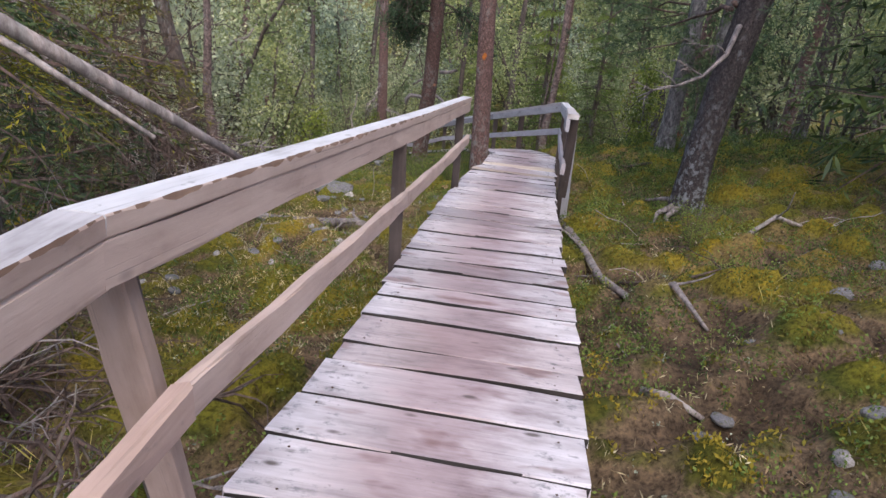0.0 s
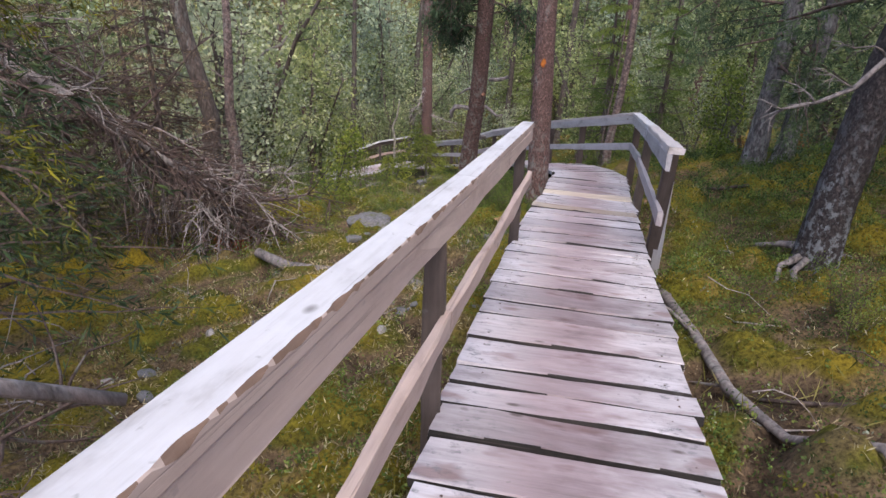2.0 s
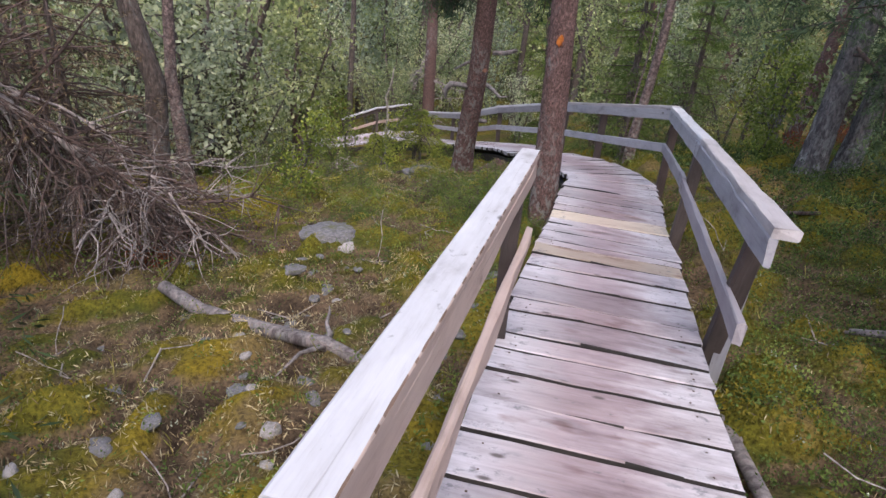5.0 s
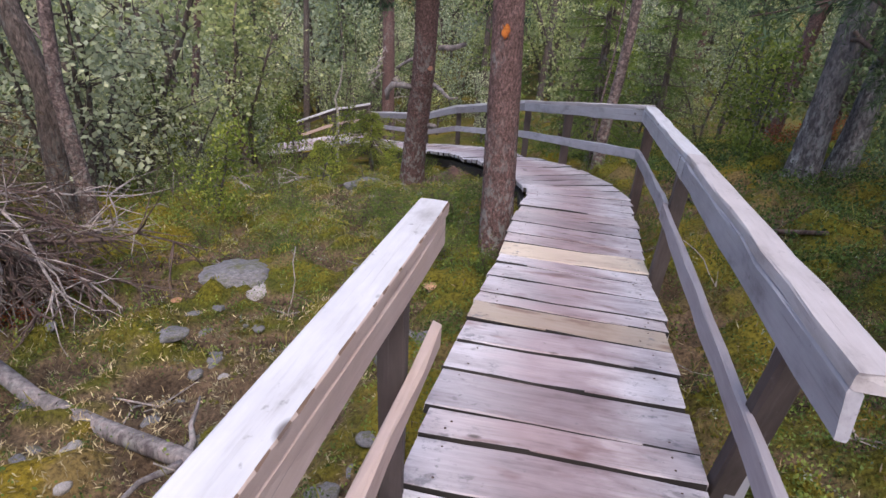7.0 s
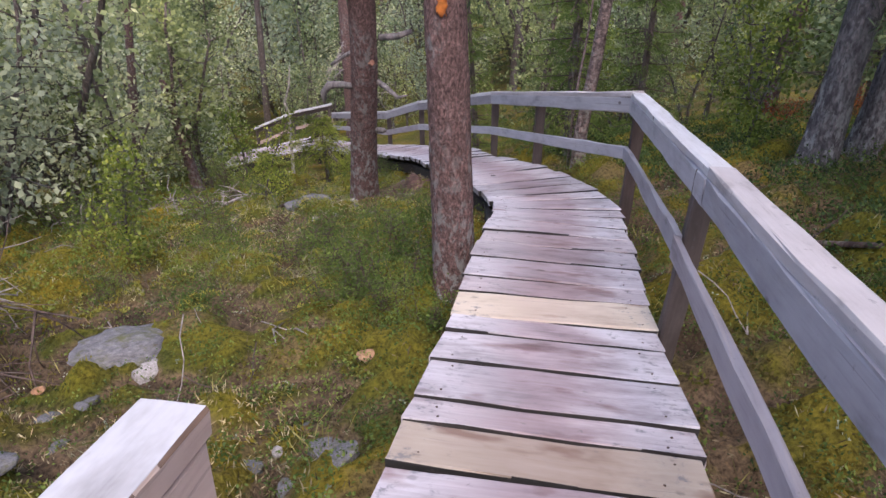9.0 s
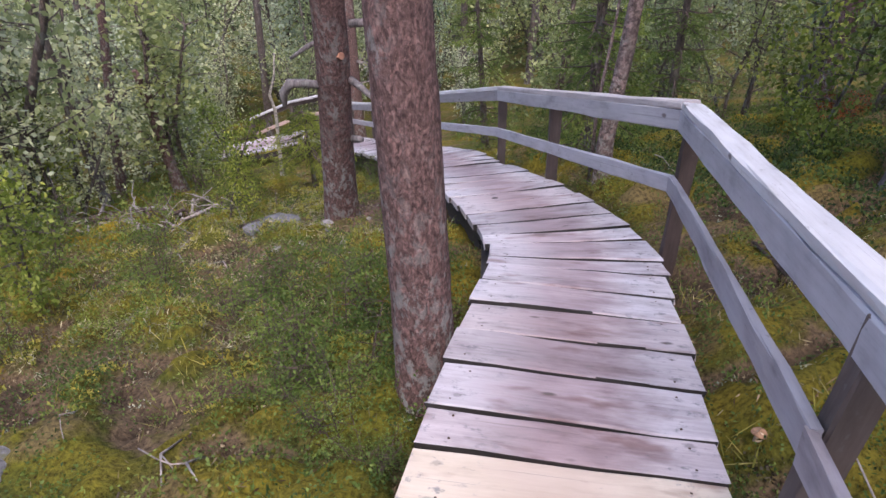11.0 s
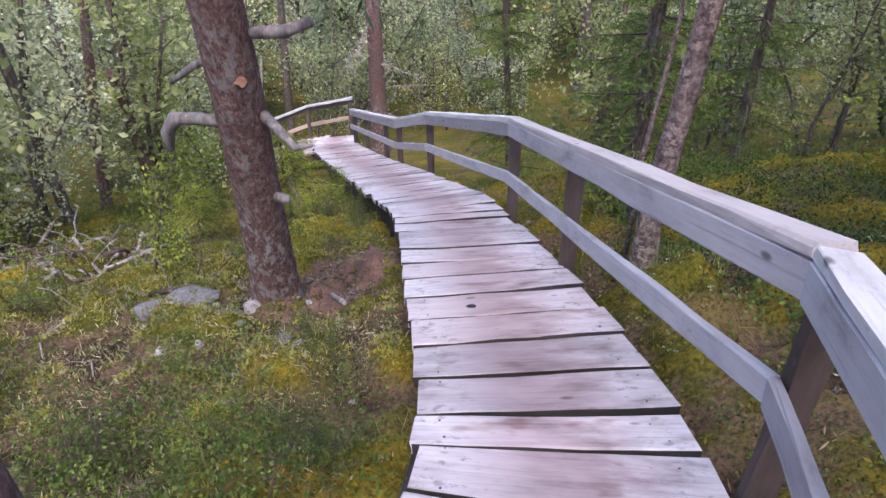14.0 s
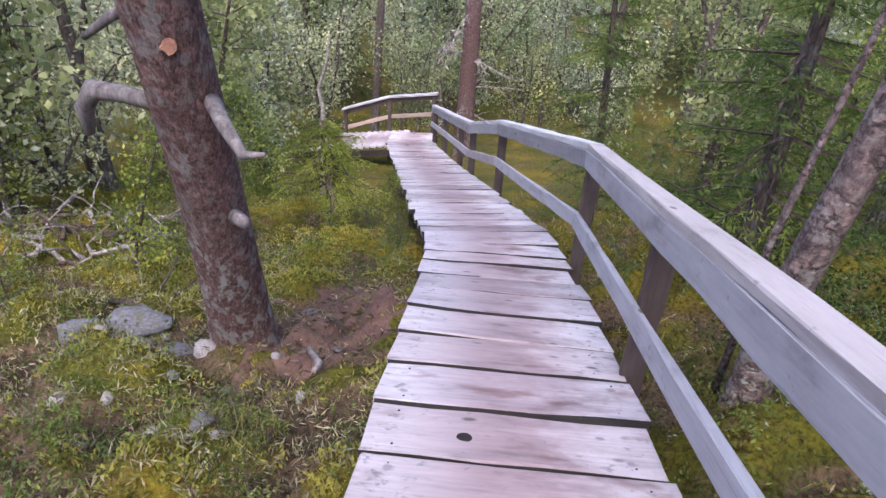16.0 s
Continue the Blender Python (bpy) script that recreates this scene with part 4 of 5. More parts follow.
# extra boughs added on the leaning pine to shade the uphill ground
low_boughs(lean_pine, 59, 16, 2.0, 4.6, 2.3, (-1.7, 2.2))

# trunks on the downhill side
tall_pine("birch_tree", -3.88, 11.25, [(0, 0, -0.3), (-0.02, 0, 0.9), (-0.06, 0, 1.7), (0.03, 0, 2.7), (0.1, 0.3, 7.0)], [0.10, 0.085, 0.075, 0.06, 0.03], BARK_BIRCH, 61, "thin pale birch trunk among bushes", 0.1, False)
tall_pine("pine_tree", -4.75, 12.0, [(0, 0, -0.3), (0.1, 0, 0.9), (0.18, 0, 1.6), (-0.12, 0, 3.0), (-0.5, 0.2, 8.0)], [0.16, 0.15, 0.14, 0.13, 0.06], BARK_DARK, 66, "dark crooked trunk behind the fallen spruce", 0.1, False)
tall_pine("pine_tree", -2.28, 25.0, [(0, 0, -0.3), (0, 0, 1.5), (0.0, 0, 3.3), (-0.05, 0.1, 10.0)], [0.23, 0.20, 0.18, 0.1], BARK_PINE, 71, "tall pine trunk beyond the lower flight")
fx = np.array([-2.28, 25.0, land(-2.28, 25.0)])
far_lumps = []
r = np.random.default_rng(12)
for k in range(9):
    a = r.uniform(-2.6, 0.4)
    far_lumps += dead_branch(r, (0, 0, r.uniform(1.1, 3.6)), (math.cos(a) * 1.0, math.sin(a) * 0.7, -0.1), r.uniform(0.7, 1.4), 0.022, 7, 0.4, 5)
v, f = joined(far_lumps)
far_snag = solo("dead_branch", mesh_of("dead_branch", v, f, DEAD_WOOD), Matrix.Translation(fx), "tangle of bleached dead branches against a pine trunk", "branch")


# ---- leafy bushes and spruces of the wood ----
def bush_parts(seed, height, spread, leaves, mat, size, stems=3):
    r = np.random.default_rng(seed)
    trunks, lumps, quads = [], [], []
    for s in range(stems):
        a = r.uniform(0, 6.28)
        p = limb(r, (0.12 * math.cos(a), 0.12 * math.sin(a), -0.15), (0.22 * math.cos(a), 0.22 * math.sin(a), 1), height * r.uniform(0.75, 1.0), -0.1, 0.10, 9)
        trunks.append(tube(p, np.linspace(0.045, 0.012, 9) * (height / 4), 7, 0.06, int(r.integers(1e6))))
        for i in range(2, 9):
            for _ in range(3):
                w = np.array([r.normal(), r.normal(), 0.35])
                ln = spread * r.uniform(0.35, 0.9) * (1.15 - 0.07 * i)
                q = limb(r, p[i], w, ln, 0.25, 0.22, 6)
                lumps.append(tube(q[::2], np.linspace(0.013, 0.005, 3) * min(1.0, 0.25 * height + 0.08), 3, 0.05, int(r.integers(1e6)), False))
                n = int(leaves / (stems * 21))
                t = r.uniform(1.2, 5.0, n)
                i0 = t.astype(int).clip(0, 4)
                c = q[i0] + (q[i0 + 1] - q[i0]) * (t - i0)[:, None] + r.normal(0, 0.13 * spread, (n, 3))
                d = r.normal(size=(n, 3)) + np.array([0, 0, -0.35])
                quads.append(leaf_quads(r, c, d, size, size * 0.62))
    return trunks, joined(lumps), np.concatenate(quads)


def make_bush(name, seed, height, spread, leaves, mat, stem_mat, size, label, stems=3):
    t = thing(name, (0, 0, 0), label, "tree")
    trunks, (v, f), q = bush_parts(seed, height, spread, leaves, mat, size, stems)
    for a, b in trunks:
        part("stem", mesh_of("stem", a, b, stem_mat, True), t)
    tagged(part("twig_frame", mesh_of("twig_frame", v, f, stem_mat, True), t), kind="stuff")
    tagged(part("crown", quad_mesh("crown", q, mat), t), kind="stuff")
    return t


def make_spruce(name, seed, height, spread, tiers, mat, label, needle=0.07, dense=26, low=0.06, fat=0.15, brush=0.012, arms=5, top=1.0):
    r = np.random.default_rng(seed)
    t = thing(name, (0, 0, 0), label, "tree")
    part("trunk", trunk_mesh("trunk", [(0, 0, -0.2), (0.02, 0, height * 0.5), (0, 0, height)], [0.035 * height ** 0.6, 0.02 * height ** 0.6, 0.006], BARK_DARK, seed, 10, 16), t)
    lumps, quads = [], []
    for k in range(tiers):
        u = (k + r.uniform(0, 0.8)) / tiers
        if u > top:
            continue
        z = height * (low + (0.98 - low) * u)
        ln = spread * (1.02 - u) ** 0.8 + 0.1
        for a in np.linspace(0, 6.28, arms + 1)[:-1] + r.uniform(0, 6.28):
            q = limb(r, (0, 0, z), (math.cos(a), math.sin(a), -0.12), ln * r.uniform(0.75, 1.1), 0.25, 0.10, 7)
            lumps.append(tube(q, np.linspace(0.014, 0.004, 7), 3, 0.05, int(r.integers(1e6)), False))
            side = np.array([-math.sin(a), math.cos(a), 0])
            for j in range(1, 7):
                for s in (-1, 1):
                    tw = side * s * 0.75 + unit(q[j] - q[j - 1]) * 0.7 + np.array([0, 0, -0.35])
                    tl = (0.32 * ln * (1.1 - j / 8) + 0.06) * r.uniform(0.7, 1.2)
                    n = int(dense * (0.5 + tl))
                    at = q[j] + unit(tw) * (r.uniform(0, tl, n))[:, None] + r.normal(0, brush, (n, 3))
                    d = unit(tw) * 0.9 + r.normal(0, 0.5, (n, 3))
                    quads.append(leaf_quads(r, at, d, needle, needle * fat))
    v, f = joined(lumps)
    tagged(part("branch_frame", mesh_of("branch_frame", v, f, DEAD_DARK), t), kind="stuff")
    tagged(part("foliage", quad_mesh("foliage", np.concatenate(quads), mat), t), kind="stuff")
    return t


PROTO = []
for k, (nm, h, s, n, mt, st, sz, lb) in enumerate((
        ("birch_tree", 4.6, 1.15, 2800, LEAF_GREEN, BARK_BIRCH, 0.094, "leafy green young birch in the wood"),
        ("birch_tree", 5.6, 1.25, 3000, LEAF_GREEN, BARK_DARK, 0.102, "tall green bushy birch in the wood"),
        ("willow_bush", 3.4, 1.2, 3200, LEAF_GREY, BARK_DARK, 0.074, "grey-green willow thicket among forest trees"),
        ("willow_bush", 4.4, 1.3, 3300, LEAF_GREY, BARK_DARK, 0.081, "grey-green leafy willow in the wood"),
        ("rowan_bush", 2.4, 0.9, 2600, LEAF_GREEN, BARK_DARK, 0.055, "low green broadleaved bush on the slope"))):
    PROTO.append(make_bush(nm, 100 + k, h, s, n, mt, st, sz, lb, 4 if k > 1 else 3))
SPRUCE = [make_spruce("spruce_tree", 140, 5.5, 1.5, 12, LEAF_SPRUCE, "dark green spruce in the wood", 0.18, 6),
          make_spruce("spruce_tree", 141, 3.2, 1.0, 10, LEAF_SPRUCE, "young dark green spruce on the slope", 0.13, 7)]

placed = {}


def plant(proto, x, y, size=1.0, turn=0.0):
    m = Matrix.Translation((x, y, land(x, y) - 0.03)) @ pose(0, 0, 0, rng.normal(0, 2.5), rng.normal(0, 2.5), turn) @ Matrix.Diagonal((size, size, size * rng.uniform(0.9, 1.1), 1))
    if proto.name not in placed:
        placed[proto.name] = True
        proto.matrix_basis = m
        return proto
    return copy_thing(proto, m)


def clear_of_path(x, y):
    if -4 < y < 25 and np.min(np.hypot(curve[:, 0] - x, curve[:, 1] - y)) < 2.6:
        return False
    return True


spots = []
wr = np.random.default_rng(33)
tries = 0
while len(spots) < 100 and tries < 9000:
    tries += 1
    y = wr.uniform(7, 50)
    half = 6 + 0.75 * (y - 4)
    x = wr.uniform(-half - 3, half + 2)
    near_l = x < -4.4 and y > 9.5 + max(0, -7 - x) * 0.2
    near_r = x > 5.5 + max(0, 12 - y) * 0.8
    ahead = y > 27.5
    side_l = x < -5.6 and y > 9
    if not (ahead or near_r and y > 13 or side_l or (near_l and y > 13 and x < -5)):
        continue
    if -4 < x < 4 and y < 27:
        continue
    gap = 1.25 + 0.035 * y
    if any((x - a) ** 2 + (y - b) ** 2 < gap * gap for a, b in spots) or not clear_of_path(x, y):
        continue
    spots.append((x, y))
for x, y in spots:
    k = wr.random()
    far = 1.0 + max(0, y - 26) * 0.02
    if k < 0.12:
        plant(SPRUCE[0], x, y, far * wr.uniform(0.8, 1.2), wr.uniform(0, 360))
    elif k < 0.18:
        plant(SPRUCE[1], x, y, far * wr.uniform(0.8, 1.2), wr.uniform(0, 360))
    else:
        c = int(wr.choice([0, 1, 2, 3, 4], p=[0.14, 0.16, 0.27, 0.33, 0.10])) if x < 2 else int(wr.choice([0, 1, 2, 3, 4], p=[0.23, 0.22, 0.17, 0.26, 0.12]))
        plant(PROTO[c], x, y, far * wr.uniform(0.8, 1.2), wr.uniform(0, 360))
# bare trunks standing among them
tp = [tall_pine("pine_tree", 0, 0, [(0, 0, -0.3), (0.02, 0, 2), (0.0, 0, 5), (0.1, 0.1, 11)], [0.17, 0.15, 0.13, 0.08], BARK_DARK, 90, "dark pine trunk in the wood", 0.05, True, 11.0, 2.0, 6)[0],
      tall_pine("pine_tree", 0, 0, [(0, 0, -0.3), (0.1, 0, 2), (0.3, 0.05, 5), (0.7, 0.1, 11)], [0.13, 0.115, 0.10, 0.05], BARK_PINE, 91, "slender reddish pine trunk in the wood")[0]]
for x, y, k, s in ((6.9, 12.4, 0, 0.75), (7.2, 13.6, 1, 1.0), (8.4, 11.0, 0, 1.1), (10.2, 16.0, 0, 1.0), (6.3, 17.5, 1, 1.1), (11.5, 21.0, 0, 1.1), (3.8, 22.5, 1, 0.9), (-7.0, 15.5, 0, 0.8),
                   (-6.4, 19.5, 1, 0.8), (-8.8, 23.0, 0, 0.9), (-5.6, 27.5, 0, 1.0), (0.6, 28.5, 0, 1.0), (3.0, 31.0, 0, 1.2), (7.5, 27.0, 1, 1.1), (-3.8, 32.0, 0, 1.2), (14.5, 28.0, 0, 1.1), (-12.0, 29.0, 0, 1.1)):
    plant(tp[k], x, y, s, wr.uniform(0, 360))

# ---- the near spruce beside the upper rail, its dead lower boughs and a leaning snapped pole ----
near_spruce = make_spruce("spruce_tree", 160, 4.3, 1.55, 18, LEAF_OLIVE, "olive-green spruce with yellowing boughs over dead branches", 0.040, 66, 0.45, 0.15, 0.022, 7, 0.6)
near_spruce.matrix_basis = Matrix.Translation((-2.4, 2.8, land(-2.4, 2.8)))
second_spruce = make_spruce("spruce_tree", 161, 5.0, 1.9, 13, LEAF_SPRUCE, "dark green spruce with dead lower twigs", 0.11, 12)
second_spruce.matrix_basis = Matrix.Translation((-4.6, 6.4, land(-4.6, 6.4)))
copy_thing(second_spruce, Matrix.Translation((-3.7, 5.1, land(-3.7, 5.1))) @ pose(0, 0, 0, 0, 0, 40))
third_spruce = copy_thing(second_spruce, Matrix.Translation((-6.3, 10.0, land(-6.3, 10.0))) @ pose(0, 0, 0, 0, 0, 130))

pole = thing("fallen_pole", (-2.3, 2.5, land(-2.3, 2.5)), "pale snapped spruce pole leaning out of the branches", "log")
o = np.array(WORLD_OF[pole.name].translation)
v, f = tube(np.array([(-2.05, 0.4, 1.46), (-1.45, 1.0, 1.03), (-0.96, 1.60, 0.56), (-0.72, 1.95, 0.26), (-0.50, 2.28, -0.03)]) - o, [0.026, 0.024, 0.021, 0.018, 0.012], 9, 0.05, 3)
part("stem", mesh_of("stem", v, f, DEAD_WOOD, True), pole)
v, f = tube(np.array([(-3.9, 2.75, 1.1), (-2.4, 2.6, 0.75), (-1.5, 2.5, 0.32), (-0.98, 2.45, 0.02)]) - o, [0.026, 0.022, 0.017, 0.010], 7, 0.05, 4)
part("side_stem", mesh_of("side_stem", v, f, DEAD_WOOD, True), pole)
v, f = tube(np.array([(-1.45, 1.0, 1.03), (-1.62, 1.05, 0.0), (-1.7, 1.1, land(-1.7, 1.1) - 0.1)]) - o, [0.022, 0.026, 0.034], 7, 0.05, 5)
part("prop", mesh_of("prop", v, f, DEAD_DARK, True), pole)
dr = np.random.default_rng(77)
for k in range(85):
    y = dr.uniform(1.2, 3.1)
    x = dr.uniform(-3.6, -1.3 - 0.6 * max(0.0, y - 1.6))
    z = land(x, y)
    lum = dead_branch(dr, (x, y, z - 0.05), (dr.normal(0.2, 0.6), dr.normal(0, 0.5), dr.uniform(0.2, 1.1)), dr.uniform(0.7, 1.7), dr.uniform(0.009, 0.022), 9, 0.3, 5)
    t = thing("dead_branch", (x, y, z), "brown bare dead branch rising from the moss", "branch", "dead branches under the spruce")
    for i, (v, f) in enumerate(lum):
        nm = "side_twig" if i else "stem"
        part(nm, mesh_of(nm, np.array(v) - np.array([x, y, z]), f, STUBW if k % 4 == 0 else DEAD_DARK), t)

# ---- the toppled dead spruce on the downhill side ----
toppled = thing("fallen_tree", (-5.0, 9.0, land(-5.0, 9.0)), "toppled dead spruce with a fan of bare grey branches", "fallen tree")
o = np.array(WORLD_OF[toppled.name].translation)
tr_pts = np.array([(-7.6, 8.7, 0.2), (-6.2, 8.9, -0.55), (-4.8, 9.0, -1.3), (-3.6, 9.1, -2.2), (-3.1, 9.15, -2.75)])
v, f = tube(tr_pts - o, [0.12, 0.10, 0.075, 0.045, 0.02], 12, 0.06, 9)
part("trunk", mesh_of("trunk", v, f, DEAD_WOOD, True), toppled)
for k in range(170):
    u = dr.uniform(0, 0.93) * 4
    i0 = int(u)
    p = tr_pts[i0] + (tr_pts[i0 + 1] - tr_pts[i0]) * (u - i0)
    w = np.array([dr.uniform(0.2, 1.0), dr.normal(-0.25, 0.5), dr.uniform(-1.0, 0.3)])
    v, f = joined(dead_branch(dr, p - o, w, dr.uniform(0.9, 2.0), dr.uniform(0.012, 0.022), 12, 0.5, 5))
    part("branch", mesh_of("branch", v, f, DEAD_WOOD if k % 4 < 1 else DEAD_DARK), toppled)

dead_spruce = make_spruce("spruce_tree", 165, 3.3, 1.7, 12, LEAF_BROWN, "brown dead spruce thick with bare twigs", 0.06, 15)
dead_spruce.matrix_basis = Matrix.Translation((-4.75, 9.9, land(-4.75, 9.9)))
copy_thing(dead_spruce, Matrix.Translation((-4.15, 9.5, land(-4.15, 9.5))) @ pose(0, 0, 0, 0, 0, 200))
# two more copies, added to darken the hollow under the toppled branches
copy_thing(dead_spruce, Matrix.Translation((-5.2, 9.1, land(-5.2, 9.1))) @ pose(0, 0, 0, 0, 0, 300))
copy_thing(dead_spruce, Matrix.Translation((-6.0, 8.6, land(-6.0, 8.6))) @ pose(0, 0, 0, 0, 0, 77))

# ---- logs and branches lying about ----
def lying(name, pts, radii, label, mat=DEAD_WOOD, seed=0, twigs=0, sink=0.3):
    P = np.array([(x, y, land(x, y) + rr * (1 - sink)) for (x, y), rr in zip(pts, radii)])
    o = P[0].copy()
    t = thing(name, o, label, "log" if "log" in name else "branch")
    v, f = tube(P - o, radii, 9, 0.07, seed)
    part("stem", mesh_of("stem", v, f, mat, True), t)
    r = np.random.default_rng(seed)
    for _ in range(twigs):
        i = int(r.integers(1, len(P)))
        w = np.array([r.normal(), r.normal(), abs(r.normal(0, 0.25))])
        q = limb(r, P[i] - o, w, r.uniform(0.25, 0.55), 0.25, 0.25, 5)
        v, f = tube(q, np.linspace(radii[i] * 0.5, 0.004, 5), 5, 0.06, int(r.integers(1e6)))
        part("side_twig", mesh_of("side_twig", v, f, mat, True), t)
    return t


lying("fallen_log", [(-2.27, 7.52), (-1.88, 7.32), (-1.3, 7.02), (-0.74, 6.73), (-0.4, 6.56)], [0.050, 0.056, 0.054, 0.050, 0.045], "grey barkless fallen log on the moss", STUBW, 4, 2, 0.1)
lying("fallen_branch", [(1.42, 6.4), (1.43, 5.7), (1.42, 4.93), (1.41, 4.32), (1.53, 3.88), (1.63, 3.45), (1.74, 3.10)], [0.03, 0.034, 0.034, 0.032, 0.026, 0.020, 0.010], "crooked grey fallen branch beside the boardwalk", STUBW, 11, 4, -0.6)
lying("fallen_branch", [(1.55, 4.3), (1.78, 4.2), (1.97, 3.97), (2.1, 3.9)], [0.010, 0.013, 0.011, 0.006], "brown forked stick in the heath", DEAD_DARK, 12, 3, -0.3)
lying("fallen_branch", [(1.20, 2.46), (1.30, 2.38), (1.42, 2.25)], [0.02, 0.022, 0.012], "broken pale stick on the moss", DEAD_WOOD, 13, 1, -0.2)
lying("fallen_branch", [(2.9, 5.3), (3.2, 5.45), (3.6, 5.4), (3.9, 5.6)], [0.02, 0.022, 0.016, 0.01], "grey curved stick in the heath", DEAD_WOOD, 14, 3, -0.4)
lying("fallen_branch", [(3.2, 9.2), (3.0, 9.6), (2.75, 10.4), (2.7, 10.9)], [0.018, 0.02, 0.018, 0.01], "bent bare twig in the heath", DEAD_DARK, 15, 3, -0.9)
lying("fallen_branch", [(-0.95, 8.55), (-0.7, 8.45), (-0.45, 8.5)], [0.012, 0.012, 0.008], "thin brown twig on moss", DEAD_DARK, 16, 2, -0.4)
lying("fallen_branch", [(0.10, 12.86), (0.21, 12.76), (0.27, 12.60)], [0.018, 0.02, 0.014], "pale curved stick at the deck edge", DEAD_WOOD, 17, 0, -0.8)
lying("fallen_branch", [(-1.5, 13.2), (-1.0, 13.0), (-0.7, 12.8)], [0.02, 0.022, 0.012], "grey root across the moss", DEAD_DARK, 18, 2, 0.2)
for k in range(60):
    x, y = dr.uniform(-4.6, -2.3), dr.uniform(13.9, 15.8)
    a = dr.uniform(0, 3.14)
    ln = dr.uniform(0.2, 0.8)
    lying("dead_branch", [(x, y), (x + ln * 0.5 * math.cos(a), y + ln * 0.5 * math.sin(a)), (x + ln * math.cos(a + 0.3), y + ln * math.sin(a + 0.3))], [0.018, 0.024, 0.011],
          "grey stick in a heap of brushwood", DEAD_WOOD if k % 2 else DEAD_DARK, 600 + k, 2, -dr.uniform(0.5, 5))
for k in range(46):
    x, y = dr.uniform(-3.6, 3.8), dr.uniform(1.0, 13.5)
    if np.min(np.hypot(curve[:, 0] - x, curve[:, 1] - y)) < 0.8:
        continue
    a, ln = dr.uniform(0, 6.28), dr.uniform(0.15, 0.5)
    lying("twig", [(x, y), (x + ln * 0.5 * math.cos(a), y + ln * 0.5 * math.sin(a)), (x + ln * math.cos(a + 0.4), y + ln * math.sin(a + 0.4))], [0.005, 0.007, 0.003],
          "thin bleached twig lying on moss", DEAD_WOOD, 700 + k, 1, -1.5)

# ---- stones ----
def stone(x, y, size, mat=STONE, seed=0, flat=0.55, label="grey lichened stone half sunk in moss"):
    size *= 0.85
    bm = bmesh.new()
    bmesh.ops.create_icosphere(bm, subdivisions=3 if size > 0.07 else 2, radius=1.0)
    for v in bm.verts:
        p = v.co.copy()
        d = 1 + 0.28 * noise.noise(p * 1.3 + Vector((seed * 7.3, 0, 0))) + 0.10 * noise.noise(p * 4.1 + Vector((0, seed * 3.1, 0)))
        q = Vector([round(c * 2.2) / 2.2 for c in p])
        v.co = (p * 0.45 + q * 0.55) * d
    me = bpy.data.meshes.new("stone")
    bm.to_mesh(me)
    bm.free()
    me.polygons.foreach_set("use_smooth", [True] * len(me.polygons))
    me.materials.append(mat)
    r = np.random.default_rng(seed)
    m = Matrix.Translation((x, y, land(x, y) - size * flat * 0.12)) @ pose(0, 0, 0, r.normal(0, 8), r.normal(0, 8), r.uniform(0, 360)) @ Matrix.Diagonal((size, size * r.uniform(0.6, 0.9), size * flat, 1))
    return solo("stone", me, m, label, "stone")


WHITE = "pale whitish quartz stone on the forest floor"
STONES_BY_LOG = [(-1.36, 9.14, 0.36, 0), (-1.14, 9.0, 0.12, 1), (-1.66, 8.6, 0.09, 0), (-1.38, 8.68, 0.10, 0), (-0.19, 7.9, 0.09, 0), (0.17, 7.92, 0.10, 0), (-1.42, 8.4, 0.11, 0), (0.02, 7.75, 0.07, 0), (-0.42, 12.72, 0.085, 1), (-0.35, 13.72, 0.10, 0), (0.09, 13.8, 0.085, 1), (-0.12, 11.98, 0.05, 1)]
STONES_BY_PINE = [(0.18, 12.26, 0.065, 0), (0.08, 12.05, 0.06, 0), (-0.83, 12.60, 0.17, 0), (-0.82, 12.78, 0.15, 0), (-0.62, 12.72, 0.12, 0), (-1.05, 12.6, 0.09, 0), (0.06, 12.03, 0.06, 0), (-0.3, 14.35, 0.08, 0), (-1.0, 12.5, 0.1, 0), (0.3, 11.6, 0.06, 0), (-0.1, 12.6, 0.06, 0), (-1.95, 6.21, 0.12, 0), (-1.35, 7.9, 0.13, 0), (-1.05, 7.79, 0.11, 0), (0.25, 7.80, 0.11, 0), (-0.06, 6.54, 0.10, 0), (-0.35, 6.9, 0.09, 0), (-0.91, 12.77, 0.20, 0), (-1.05, 12.56, 0.14, 0)]
STONES_DOWNHILL = [(-1.37, 5.69, 0.08, 0), (-1.56, 5.56, 0.09, 0), (-1.02, 5.98, 0.09, 0), (-1.3, 5.24, 0.05, 1), (-2.0, 4.74, 0.07, 0), (-1.88, 4.49, 0.075, 0), (-2.46, 6.92, 0.09, 0), (-0.75, 6.3, 0.08, 0), (-1.2, 6.5, 0.05, 1), (-0.9, 7.6, 0.06, 1), (-0.6, 7.9, 0.07, 0), (-0.85, 8.1, 0.06, 0)]
STONES_UPHILL = [(0.1, 6.8, 0.07, 0), (0.2, 7.1, 0.06, 0), (1.76, 1.82, 0.055, 1), (1.5, 2.24, 0.07, 0), (1.98, 1.99, 0.09, 0), (2.81, 3.69, 0.09, 0), (1.9, 2.91, 0.05, 0), (1.31, 2.0, 0.05, 0), (1.65, 1.6, 0.08, 0), (2.3, 2.9, 0.06, 0), (2.5, 2.4, 0.09, 0), (3.1, 4.6, 0.08, 0)]
stone_rng = np.random.default_rng(44)
